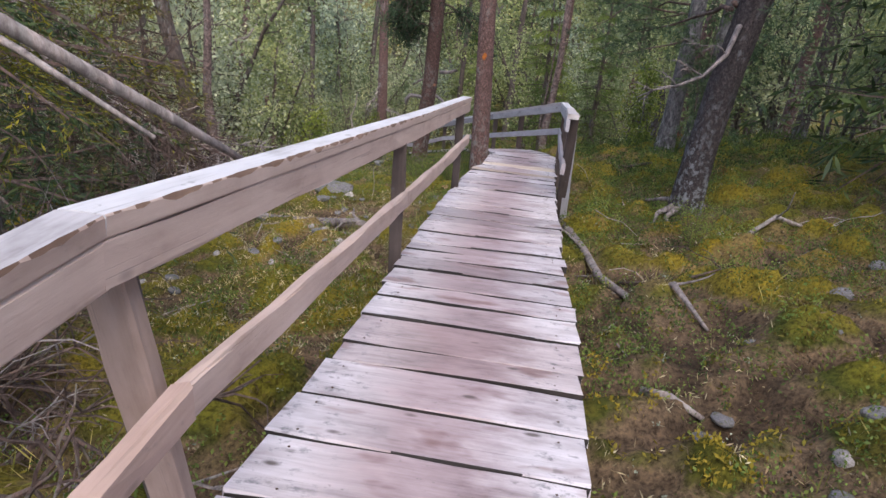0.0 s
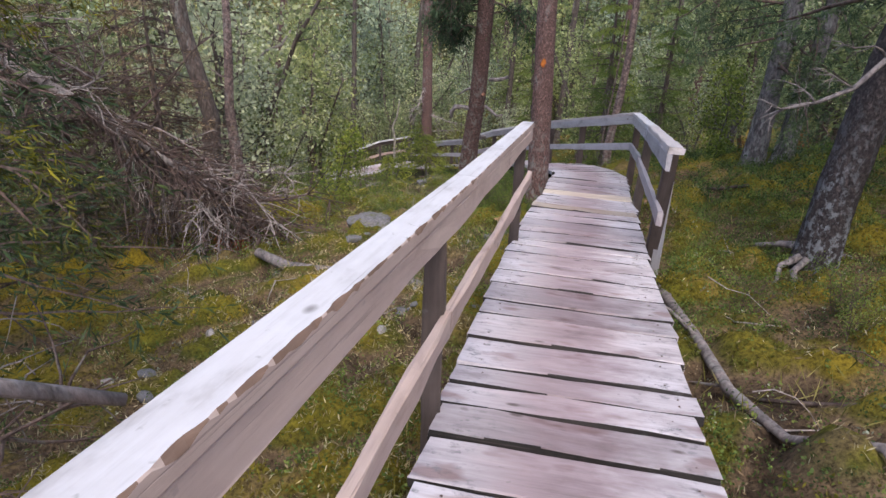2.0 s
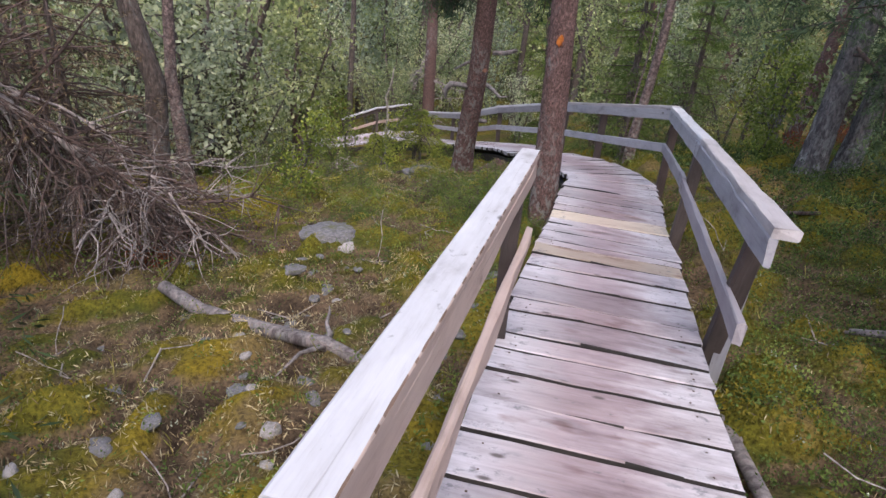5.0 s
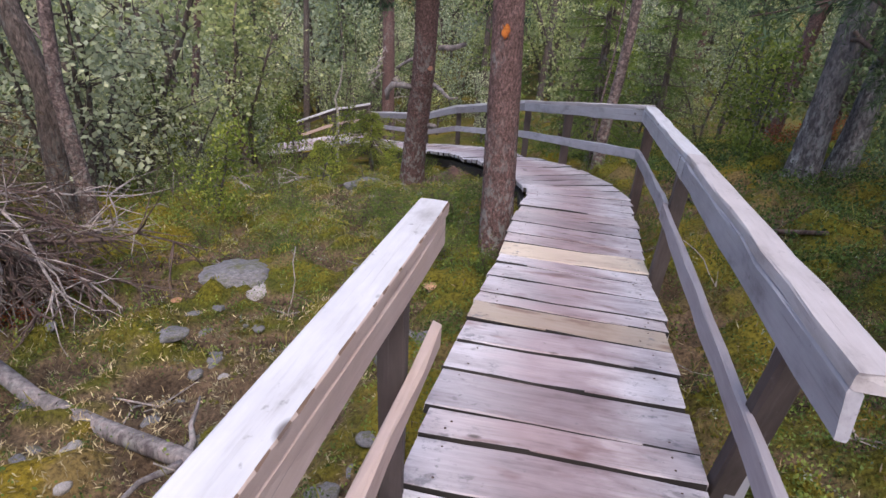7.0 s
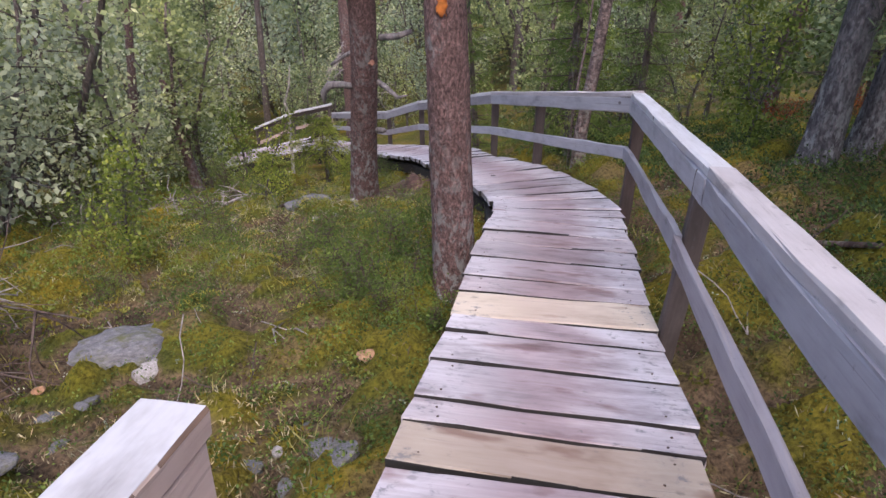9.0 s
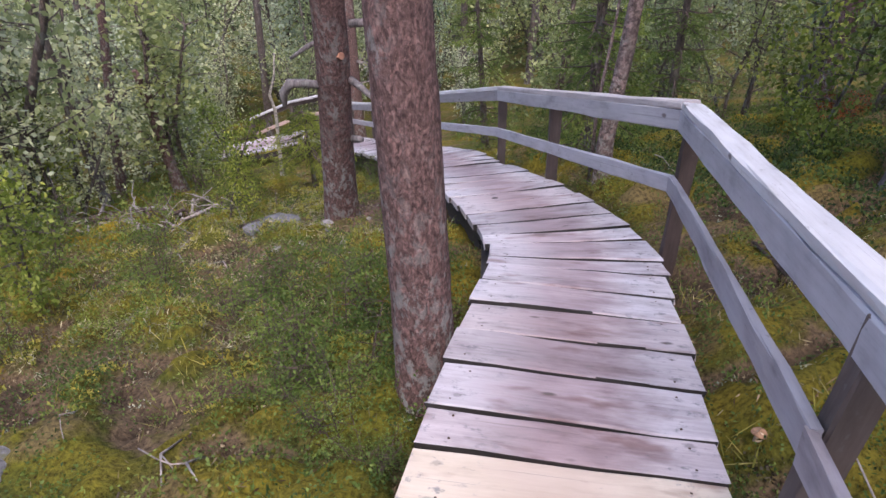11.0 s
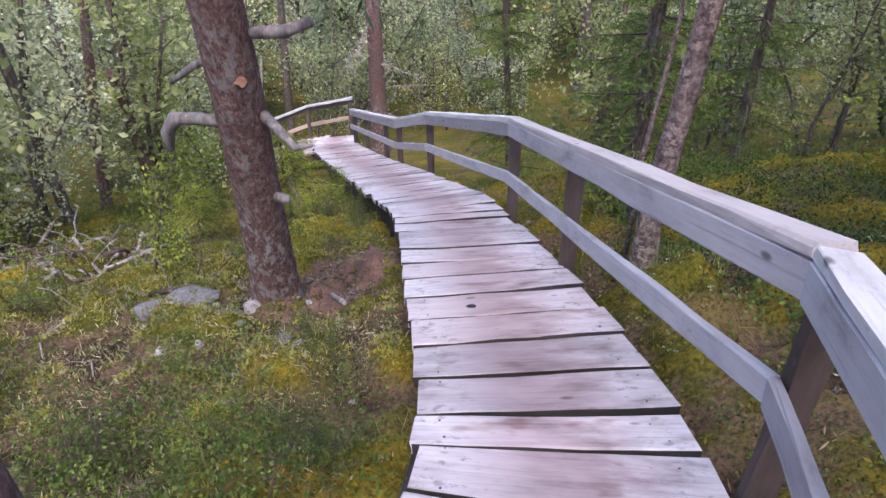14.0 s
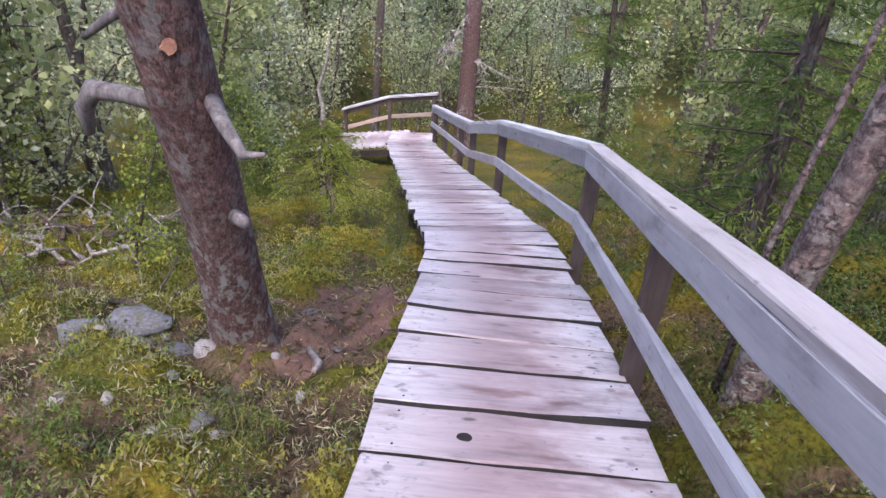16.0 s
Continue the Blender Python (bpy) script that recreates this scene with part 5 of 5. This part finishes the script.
STONES_LITTER = [(stone_rng.normal(-0.9, 0.65), stone_rng.normal(6.6, 0.95), stone_rng.uniform(0.03, 0.075), int(stone_rng.random() < 0.25)) for _ in range(46)]
STONES_LITTER += [(stone_rng.normal(-0.35, 0.45), stone_rng.normal(12.4, 0.45), stone_rng.uniform(0.025, 0.06), int(stone_rng.random() < 0.4)) for _ in range(22)]
STONES_LITTER = [q for q in STONES_LITTER if np.min(np.hypot(curve[:, 0] - q[0], curve[:, 1] - q[1])) > 0.6]
STONES_REST = [(3.4, 4.2, 0.12, 0), (2.6, 8.9, 0.08, 0), (3.0, 11.0, 0.1, 0)]
for k, (x, y, s, w) in enumerate(STONES_BY_LOG + STONES_BY_PINE + STONES_DOWNHILL + STONES_UPHILL + STONES_LITTER + STONES_REST):
    stone(x, y, s, STONE_WHITE if w else STONE, k, 0.7 if w else 0.34, WHITE if w else "grey lichened stone half sunk in moss")

# ---- needle litter where the ground is worn bare ----
lv, lf = [], []
for i in range(20):
    for k in range(28):
        a, u = 2 * math.pi * k / 28, i / 19
        rx, ry = 0.52 * (1 + 0.25 * math.sin(3 * a) + 0.12 * math.sin(7 * a)), 1.0 * (1 + 0.18 * math.cos(2 * a + 1))
        x, y = 0.05 + u * rx * math.cos(a) - 0.1 * u, 13.35 + u * ry * math.sin(a)
        lv.append((x, y, land(x, y) + 0.022 * (1 - u ** 3) - 0.012 * u))
lf = [(i * 28 + k, i * 28 + (k + 1) % 28, (i + 1) * 28 + (k + 1) % 28, (i + 1) * 28 + k) for i in range(19) for k in range(28)]
solo("needle_litter", mesh_of("needle_litter", lv, lf, DUFF, True), Matrix(), "bare patch of reddish needle litter and humus", "ground", "", "stuff")

lr = np.random.default_rng(91)
lc = np.stack([lr.normal(0.02, 0.30, 1500), lr.normal(13.35, 0.55, 1500)], 1)
lz3 = np.array([land(a, b) + 0.02 for a, b in lc])
scr = leaf_quads(lr, np.c_[lc, lz3], lr.normal(0, 1, (1500, 3)) * np.array([1, 1, 0.25]), 0.05, 0.012)
solo("litter_scraps", quad_mesh("litter_scraps", scr, LEAF_BROWN), Matrix(), "needles, cone scales and bark scraps on bare humus", "litter", "", "stuff")

# ---- mushrooms ----
def mushroom(x, y, size, seed):
    z = land(x, y)
    t = thing("mushroom", (x, y, z), "tan capped mushroom in the moss", "mushroom", "mushrooms in the moss")
    v, f = tube([(0, 0, -0.03), (0.004, 0, 0.03), (0, 0, 0.065 * size / 0.07)], [0.016, 0.013, 0.012], 10, 0.04, seed)
    part("stem", mesh_of("stem", v, f, GILL, True), t)
    cv, cf = [], []
    prof = [(0.0, 0.012), (0.45, 0.012), (0.8, 0.002), (1.0, -0.004), (1.02, -0.012), (0.9, -0.016), (0.15, -0.008)]
    for rr, h in prof:
        for k in range(20):
            a = 2 * math.pi * k / 20
            s = size * rr * (1 + 0.06 * math.sin(3 * a + seed))
            cv.append((s * math.cos(a), s * math.sin(a), 0.075 * size / 0.07 + h * size / 0.07 + 0.006 * math.sin(2 * a)))
    for i in range(len(prof) - 1):
        for k in range(20):
            cf.append((i * 20 + k, i * 20 + (k + 1) % 20, (i + 1) * 20 + (k + 1) % 20, (i + 1) * 20 + k))
    part("cap", mesh_of("cap", cv, cf, CAPM, True), t)


for k, (x, y, s) in enumerate(((0.24, 8.71, 0.05), (-1.78, 8.85, 0.04), (1.98, 9.0, 0.028), (-0.95, 8.0, 0.026))):
    mushroom(x, y, s, k)


# ---- saplings and low shrubs ----
def small_shrub(seed, height, spread, leaves, mat, size, label, name="shrub", stems=5):
    return make_bush(name, seed, height, spread, leaves, mat, DEAD_DARK, size, label, stems)


LEAF_BRIGHT = leaf("fresh_sapling_leaves", [(0.0, (0.12, 0.16, 0.03)), (0.5, (0.22, 0.27, 0.055)), (1.0, (0.38, 0.40, 0.10))], 0.45)
SAP = make_bush("birch_sapling", 180, 1.5, 0.5, 1300, LEAF_BRIGHT, BARK_DARK, 0.035, "thin green birch sapling in heath", 1)
SHR = small_shrub(181, 0.75, 0.42, 1700, LEAF_BERRY, 0.026, "low green twiggy shrub in moss", "shrub", 7)
RUST = small_shrub(182, 0.55, 0.4, 1500, LEAF_RUST, 0.03, "rust-red withered low shrub", "shrub", 6)
SPR = make_bush("birch_sapling", 183, 1.3, 0.62, 2400, LEAF_BRIGHT, BARK_DARK, 0.034, "bushy yellow-green sapling by the deck", 2)
THIN = make_spruce("spruce_tree", 184, 4.6, 0.75, 13, LEAF_BERRY, "slender sparse young spruce outside the rail", 0.06, 26, 0.06, 0.24)
for x, y, s in ((0.30, 9.75, 0.8), (0.10, 10.1, 1.0), (-0.22, 10.5, 0.9), (-0.1, 9.65, 0.7), (0.45, 10.4, 0.9), (-0.6, 10.9, 1.0), (0.25, 11.1, 0.7), (0.55, 9.0, 0.45), (0.35, 9.3, 0.6), (-1.6, 11.6, 0.9), (-2.2, 10.6, 0.8), (0.62, 10.9, 0.5),
                (2.45, 5.3, 0.6), (2.3, 4.9, 0.5), (1.95, 5.6, 0.6), (-2.9, 12.0, 1.1), (-2.4, 13.2, 1.2), (-3.4, 12.9, 1.3), (-1.9, 14.3, 0.8), (0.3, 12.0, 0.5), (0.5, 11.6, 0.6), (-2.6, 15.2, 0.7), (-0.25, 15.2, 0.7), (-0.6, 15.8, 0.8), (-3.2, 16.8, 1.3), (-4.2, 13.6, 1.3)):
    plant(SHR, x, y, s, wr.uniform(0, 360))
for x, y, s in ((-3.05, 8.75, 0.7), (-2.9, 9.1, 0.6), (-3.2, 9.6, 0.7), (3.85, 8.0, 0.7), (6.0, 14.5, 1.2)):
    plant(RUST, x, y, s, wr.uniform(0, 360))
YOUNG = make_spruce("pine_sapling", 186, 1.22, 0.62, 9, LEAF_BRIGHT, "feathery yellow-green conifer sapling beside the deck", 0.05, 34, 0.42)
for x, y, s in ((-1.36, 16.05, 1.0), (-2.1, 15.2, 0.6)):
    plant(YOUNG, x, y, s, wr.uniform(0, 360))
for x, y, s in ((-1.05, 17.2, 0.5), (-2.5, 18.6, 0.9)):
    plant(SPR, x, y, s, wr.uniform(0, 360))
for x, y, s in ((-2.6, 11.3, 1.2), (-1.9, 13.6, 0.8), (3.9, 13.2, 1.2), (-4.4, 15.0, 1.4), (-3.6, 18.6, 1.4), (4.9, 15.4, 1.5), (2.9, 15.8, 1.2)):
    plant(SAP, x, y, s, wr.uniform(0, 360))
for x, y, s in ((2.35, 14.75, 0.9), (2.6, 16.2, 0.9), (1.2, 18.4, 0.9), (4.2, 18.0, 1.1)):
    plant(THIN, x, y, s, wr.uniform(0, 360))
BUSHES_NEAR = [(-5.3, 13.2, 2, 0.9), (-4.9, 15.6, 3, 0.8), (-6.2, 17.5, 2, 1.0), (-4.8, 19.5, 0, 0.9), (-5.8, 21.8, 3, 1.0), (-6.6, 24.4, 0, 1.0), (-4.2, 26.5, 4, 1.2), (-1.0, 27.0, 4, 1.2), (0.8, 25.2, 3, 0.8), (2.8, 21.0, 0, 0.8), (3.6, 24.6, 1, 0.9), (4.6, 20.4, 4, 1.3), (5.8, 23.0, 0, 1.0), (6.4, 16.0, 0, 0.8)]
BUSHES_MIDDLE = [(5.6, 18.8, 4, 1.2), (7.4, 20.4, 1, 0.9), (-3.6, 28.6, 1, 1.0), (1.5, 29.2, 0, 1.0), (-7.4, 12.2, 0, 0.9), (-8.2, 14.8, 3, 1.0), (7.8, 9.0, 0, 0.9), (6.9, 11.2, 4, 1.3), (9.2, 13.6, 1, 0.9), (-7.2, 27.5, 3, 1.2), (-9.0, 30.0, 1, 1.3), (-5.4, 31.5, 2, 1.5), (-2.4, 33.5, 3, 1.4), (-7.0, 35.0, 1, 1.5)]
BUSHES_FAR = [(-10.8, 33.5, 3, 1.5), (-0.4, 31.0, 3, 1.2), (-3.9, 38.0, 1, 1.7), (-8.8, 39.5, 3, 1.8), (-12.5, 37.0, 1, 1.6), (0.8, 36.5, 0, 1.7), (3.6, 33.5, 1, 1.5), (6.4, 35.5, 0, 1.6), (9.6, 33.0, 1, 1.5), (5.0, 40.0, 1, 1.9), (9.0, 41.5, 0, 1.9), (13.0, 38.0, 1, 1.8), (2.2, 43.5, 1, 2.1)]
for x, y, p, s in BUSHES_NEAR + BUSHES_MIDDLE + BUSHES_FAR:
    plant(PROTO[p], x, y, s, wr.uniform(0, 360))

LEAF_STRAW = leaf("bleached_straw", [(0.0, (0.24, 0.18, 0.11)), (0.5, (0.42, 0.34, 0.22)), (1.0, (0.62, 0.54, 0.40))], 0.3)
LEAF_PALE = leaf("pale_lichen", [(0.0, (0.22, 0.23, 0.18)), (0.5, (0.36, 0.37, 0.30)), (1.0, (0.52, 0.52, 0.44))], 0.2)

PALE_STEM = bark("pale_birch_stem", (0.46, 0.44, 0.39), (0.34, 0.31, 0.27), (0.17, 0.15, 0.135), (0.5, 0.52, 0.46), 0.2, 0.3, 1.6, 16.0)
# pale thin stem by the lower flight, and old snags in the thicket
def snag(x, y, pts, radii, mat, seed, label, name="dead_tree"):
    t = thing(name, (x, y, land(x, y)), label, "tree")
    part("trunk", trunk_mesh("trunk", pts, radii, mat, seed, 12, 20, 0.12), t)
    return t


snag(-2.45, 18.0, [(0, 0, -0.2), (0.03, 0, 0.7), (0.06, 0, 1.3), (0.0, 0, 1.6), (0.12, 0, 1.9), (0.18, 0, 2.3)], [0.036, 0.032, 0.028, 0.026, 0.022, 0.01], PALE_STEM, 301, "pale slender birch stem behind the sapling", "birch_tree")
snag(-4.6, 18.5, [(0, 0, -0.2), (-0.12, 0, 1.0), (-0.3, 0, 2.4)], [0.12, 0.10, 0.06], BARK_PINE, 302, "short broken rust-brown snag in bushes")
s2 = snag(-5.3, 17.2, [(0, 0, -0.2), (-0.1, 0, 1.3), (-0.2, 0, 2.6), (-0.25, 0, 3.4)], [0.09, 0.08, 0.075, 0.06], BARK_DARK, 303, "tall thin broken snag with a crooked branch")
v, f = tube([(-0.25, 0, 3.35), (-0.05, 0, 3.6), (0.35, 0, 3.75), (0.6, 0, 4.1)], [0.04, 0.035, 0.028, 0.015], 7, 0.08, 9)
part("branch", mesh_of("branch", v, f, DEAD_WOOD, True), s2)
snag(5.2, 15.7, [(0, 0, -0.2), (-0.06, 0, 0.5), (0.05, 0, 1.0), (0.0, 0, 1.6)], [0.13, 0.11, 0.10, 0.06], BARK_LICHEN, 304, "gnarled grey stump trunk in the heath")
plant(RUST, 5.6, 15.5, 1.3, 40)

# unseen wood uphill, behind and beside the start of the walk
# the trees on the right are added to shade the ground there
for x, y, k, s in ((6.6, 3.4, 0, 1.0), (8.2, 6.4, 1, 1.1), (5.8, -0.6, 0, 1.1), (9.4, 1.2, 0, 1.2), (4.2, -4.2, 1, 1.0), (7.6, -4.8, 0, 1.1), (-4.4, -3.6, 1, 1.0), (-7.6, 0.6, 0, 1.0), (0.8, -8.5, 0, 1.1), (-5.2, -9.0, 0, 1.1), (6.2, -11.0, 1, 1.2)):
    plant(tp[k], x, y, s, wr.uniform(0, 360))
for x, y, k, s in ((7.2, 1.4, 0, 1.2), (8.8, 4.2, 0, 1.3), (6.2, 5.4, 1, 1.2), (5.4, -3.0, 0, 1.1), (10.6, 7.4, 0, 1.3), (5.6, 6.9, 0, 1.2), (5.2, 4.6, 0, 1.15), (6.8, 8.2, 0, 1.3), (-7.0, 3.6, 0, 1.1), (-2.4, -8.0, 0, 1.2), (3.4, -9.5, 0, 1.2)):
    plant(SPRUCE[k], x, y, s, wr.uniform(0, 360))

# far trees closing the wood
fr_ = np.random.default_rng(55)
for k in range(26):
    a = fr_.uniform(-34, 34)
    plant(SPRUCE[0] if k % 3 else PROTO[1], a, fr_.uniform(50, 66), fr_.uniform(1.7, 2.6), fr_.uniform(0, 360))

# ---- moss, heath and grass covering the slope ----
def scatter(n, seed, near=0.56, xr=(-5.5, 5.8), yr=(0.2, 19.5), bias=1.0, want=None, floor=0.0, rise=None, uphill=1.0):
    r = np.random.default_rng(seed)
    m = int(n * 7)
    y = yr[0] + (yr[1] - yr[0]) * r.random(m) ** bias
    cx = np.interp(y, curve[:, 1], curve[:, 0])
    u = np.abs(r.normal(0, 1, m)) * 2.1 + near
    x = cx + np.where(r.random(m) < 0.5, -u, u)
    ok = (x > xr[0]) & (x < xr[1])
    ok &= ~((x > 2.1) & (y > 8.5) & (r.random(m) > uphill))
    ok &= ~((np.abs(x - 0.0) < 0.5) & (np.abs(y - 13.35) < 0.8) & (r.random(m) < 0.9))
    x, y = x[ok][:n * 6], y[ok][:n * 6]
    if want is not None:
        f = np.array([noise.noise(Vector((a * 0.8, b * 0.8, want))) for a, b in zip(x, y)])
        o = f > floor
        x, y = x[o], y[o]
    if rise is None or rise > 0:
        o = np.array([bareness(a, b) for a, b in zip(x, y)]) * 0.85 < r.random(len(x))
        x, y = x[o], y[o]
    if rise is not None:
        f = np.array([mound(a, b) - 0.46 for a, b in zip(x, y)])
        o = f * rise > -0.04
        x, y = x[o], y[o]
    x, y = x[:n], y[:n]
    z = np.array([land(a, b) for a, b in zip(x, y)])
    return r, np.stack([x, y, z], 1)


def tufts(name, n, seed, blades, height, width, lean, mat, label, **kw):
    r, c = scatter(n, seed, **kw)
    n = len(c)
    d = r.normal(0, lean, (n, blades, 3)) + np.array([0, 0, 1.0])
    off = r.normal(0, height * 0.55, (n, blades, 3)) * np.array([1, 1, 0.05])
    q = leaf_quads(r, (c[:, None, :] + off).reshape(-1, 3) - np.array([0, 0, 0.006]), d.reshape(-1, 3), height, width)
    solo(name, quad_mesh(name, q, mat), Matrix(), label, "plants", "", "stuff")


def sprigs(name, n, seed, leaves, height, size, mat, label, **kw):
    r, c = scatter(n, seed, **kw)
    n = len(c)
    h = r.uniform(0.5, 1.3, (n, 1, 1)) * height
    u = r.random((n, leaves, 1))
    lean = r.normal(0, 0.35, (n, 1, 3)) * np.array([1, 1, 0])
    at = c[:, None, :] + (np.array([0, 0, 1.0]) + lean) * u * h + r.normal(0, 0.30, (n, leaves, 3)) * h * np.array([1, 1, 0.25])
    d = r.normal(0, 1, (n, leaves, 3)) + np.array([0, 0, 0.45])
    q = leaf_quads(r, at.reshape(-1, 3), d.reshape(-1, 3), size, size * 0.6)
    solo(name, quad_mesh(name, q, mat), Matrix(), label, "plants", "", "stuff")


LEAF_FRESH = leaf("pale_bog_moss", [(0.0, (0.12, 0.13, 0.03)), (0.5, (0.30, 0.29, 0.06)), (1.0, (0.52, 0.46, 0.12))], 0.35, 0.8, 1.6,
                  [(0.36, (0.16, 0.24, 0.05)), (0.5, (0.34, 0.33, 0.07)), (0.64, (0.56, 0.47, 0.10))])
tufts("pale_moss", 4800, 31, 7, 0.032, 0.012, 1.0, LEAF_FRESH, "bright yellow-green moss by the pine", xr=(-4.5, 0.85), yr=(9.6, 15.6), want=1.9, floor=-0.25, rise=1)
tufts("moss", 12500, 1, 7, 0.028, 0.0125, 1.1, LEAF_MOSS, "yellow-green feather moss over the slope", want=4.1, floor=-0.10, rise=1, uphill=0.3)
tufts("grass", 550, 2, 10, 0.13, 0.006, 0.55, LEAF_GRASS, "thin straw-coloured grass in tufts", want=7.7)
sprigs("bilberry_heath", 5000, 3, 12, 0.12, 0.021, LEAF_BERRY, "green bilberry heath in patches", want=2.2)
sprigs("bilberry_heath", 1500, 4, 12, 0.10, 0.022, LEAF_BERRY, "scattered green bilberry sprigs")
sprigs("brown_heath", 3600, 5, 10, 0.075, 0.018, LEAF_BROWN, "brown withered heath and lichen scraps", want=5.4, floor=-0.15, rise=-1)
tufts("straw", 2200, 16, 5, 0.045, 0.006, 2.6, LEAF_STRAW, "pale dry straw and leaf scraps in the moss", want=6.3, floor=0.02, rise=-0.01)
tufts("straw", 3200, 24, 6, 0.045, 0.007, 2.4, LEAF_STRAW, "pale dry straw over brown litter by the log", xr=(-3.4, 0.0), yr=(3.2, 8.5), rise=-0.01)
LEAF_CROW = leaf("crowberry_sprigs", [(0.0, (0.025, 0.05, 0.014)), (0.5, (0.065, 0.105, 0.026)), (1.0, (0.14, 0.19, 0.05))], 0.2)
sprigs("bilberry_heath", 900, 41, 18, 0.19, 0.020, LEAF_BERRY, "tall fresh green bilberry beside the deck", xr=(-1.8, 0.9), yr=(9.6, 12.0), want=5.1, floor=-0.1)
sprigs("crowberry_heath", 3000, 21, 13, 0.10, 0.016, LEAF_CROW, "dark green crowberry mats in hollows", xr=(0.9, 5.8), yr=(0.4, 9.0), want=8.8, floor=-0.22)
sprigs("crowberry_heath", 2600, 23, 13, 0.11, 0.018, LEAF_CROW, "dark green crowberry clumps between moss cushions", yr=(2.0, 15.5), want=3.3, floor=0.08)
tufts("straw", 6500, 22, 6, 0.05, 0.007, 2.2, LEAF_STRAW, "pale dry straw and leaf litter by the pine", xr=(-4.5, 0.75), yr=(10.2, 15.5), want=3.9, floor=-0.35, rise=-0.01)
tufts("needle_scraps", 5200, 6, 4, 0.05, 0.007, 3.0, LEAF_BROWN, "fallen needles, bark scraps and straw", rise=-0.01)
sprigs("lichen_scraps", 700, 12, 9, 0.05, 0.016, LEAF_PALE, "pale grey-green reindeer lichen scraps", rise=-0.01)
sprigs("far_heath", 4200, 8, 9, 0.20, 0.036, LEAF_BERRY, "olive heath farther off on the slope", near=3.6, xr=(-9, 11), yr=(8, 30))
tufts("far_moss", 3000, 9, 7, 0.055, 0.020, 0.9, LEAF_MOSS, "yellow moss farther off on the slope", near=3.4, xr=(-9, 1.5), yr=(8, 30))
sprigs("far_heath", 4200, 10, 9, 0.17, 0.032, LEAF_CROW, "dark green heath among the trees uphill", near=1.3, xr=(2.2, 11), yr=(8.5, 28))
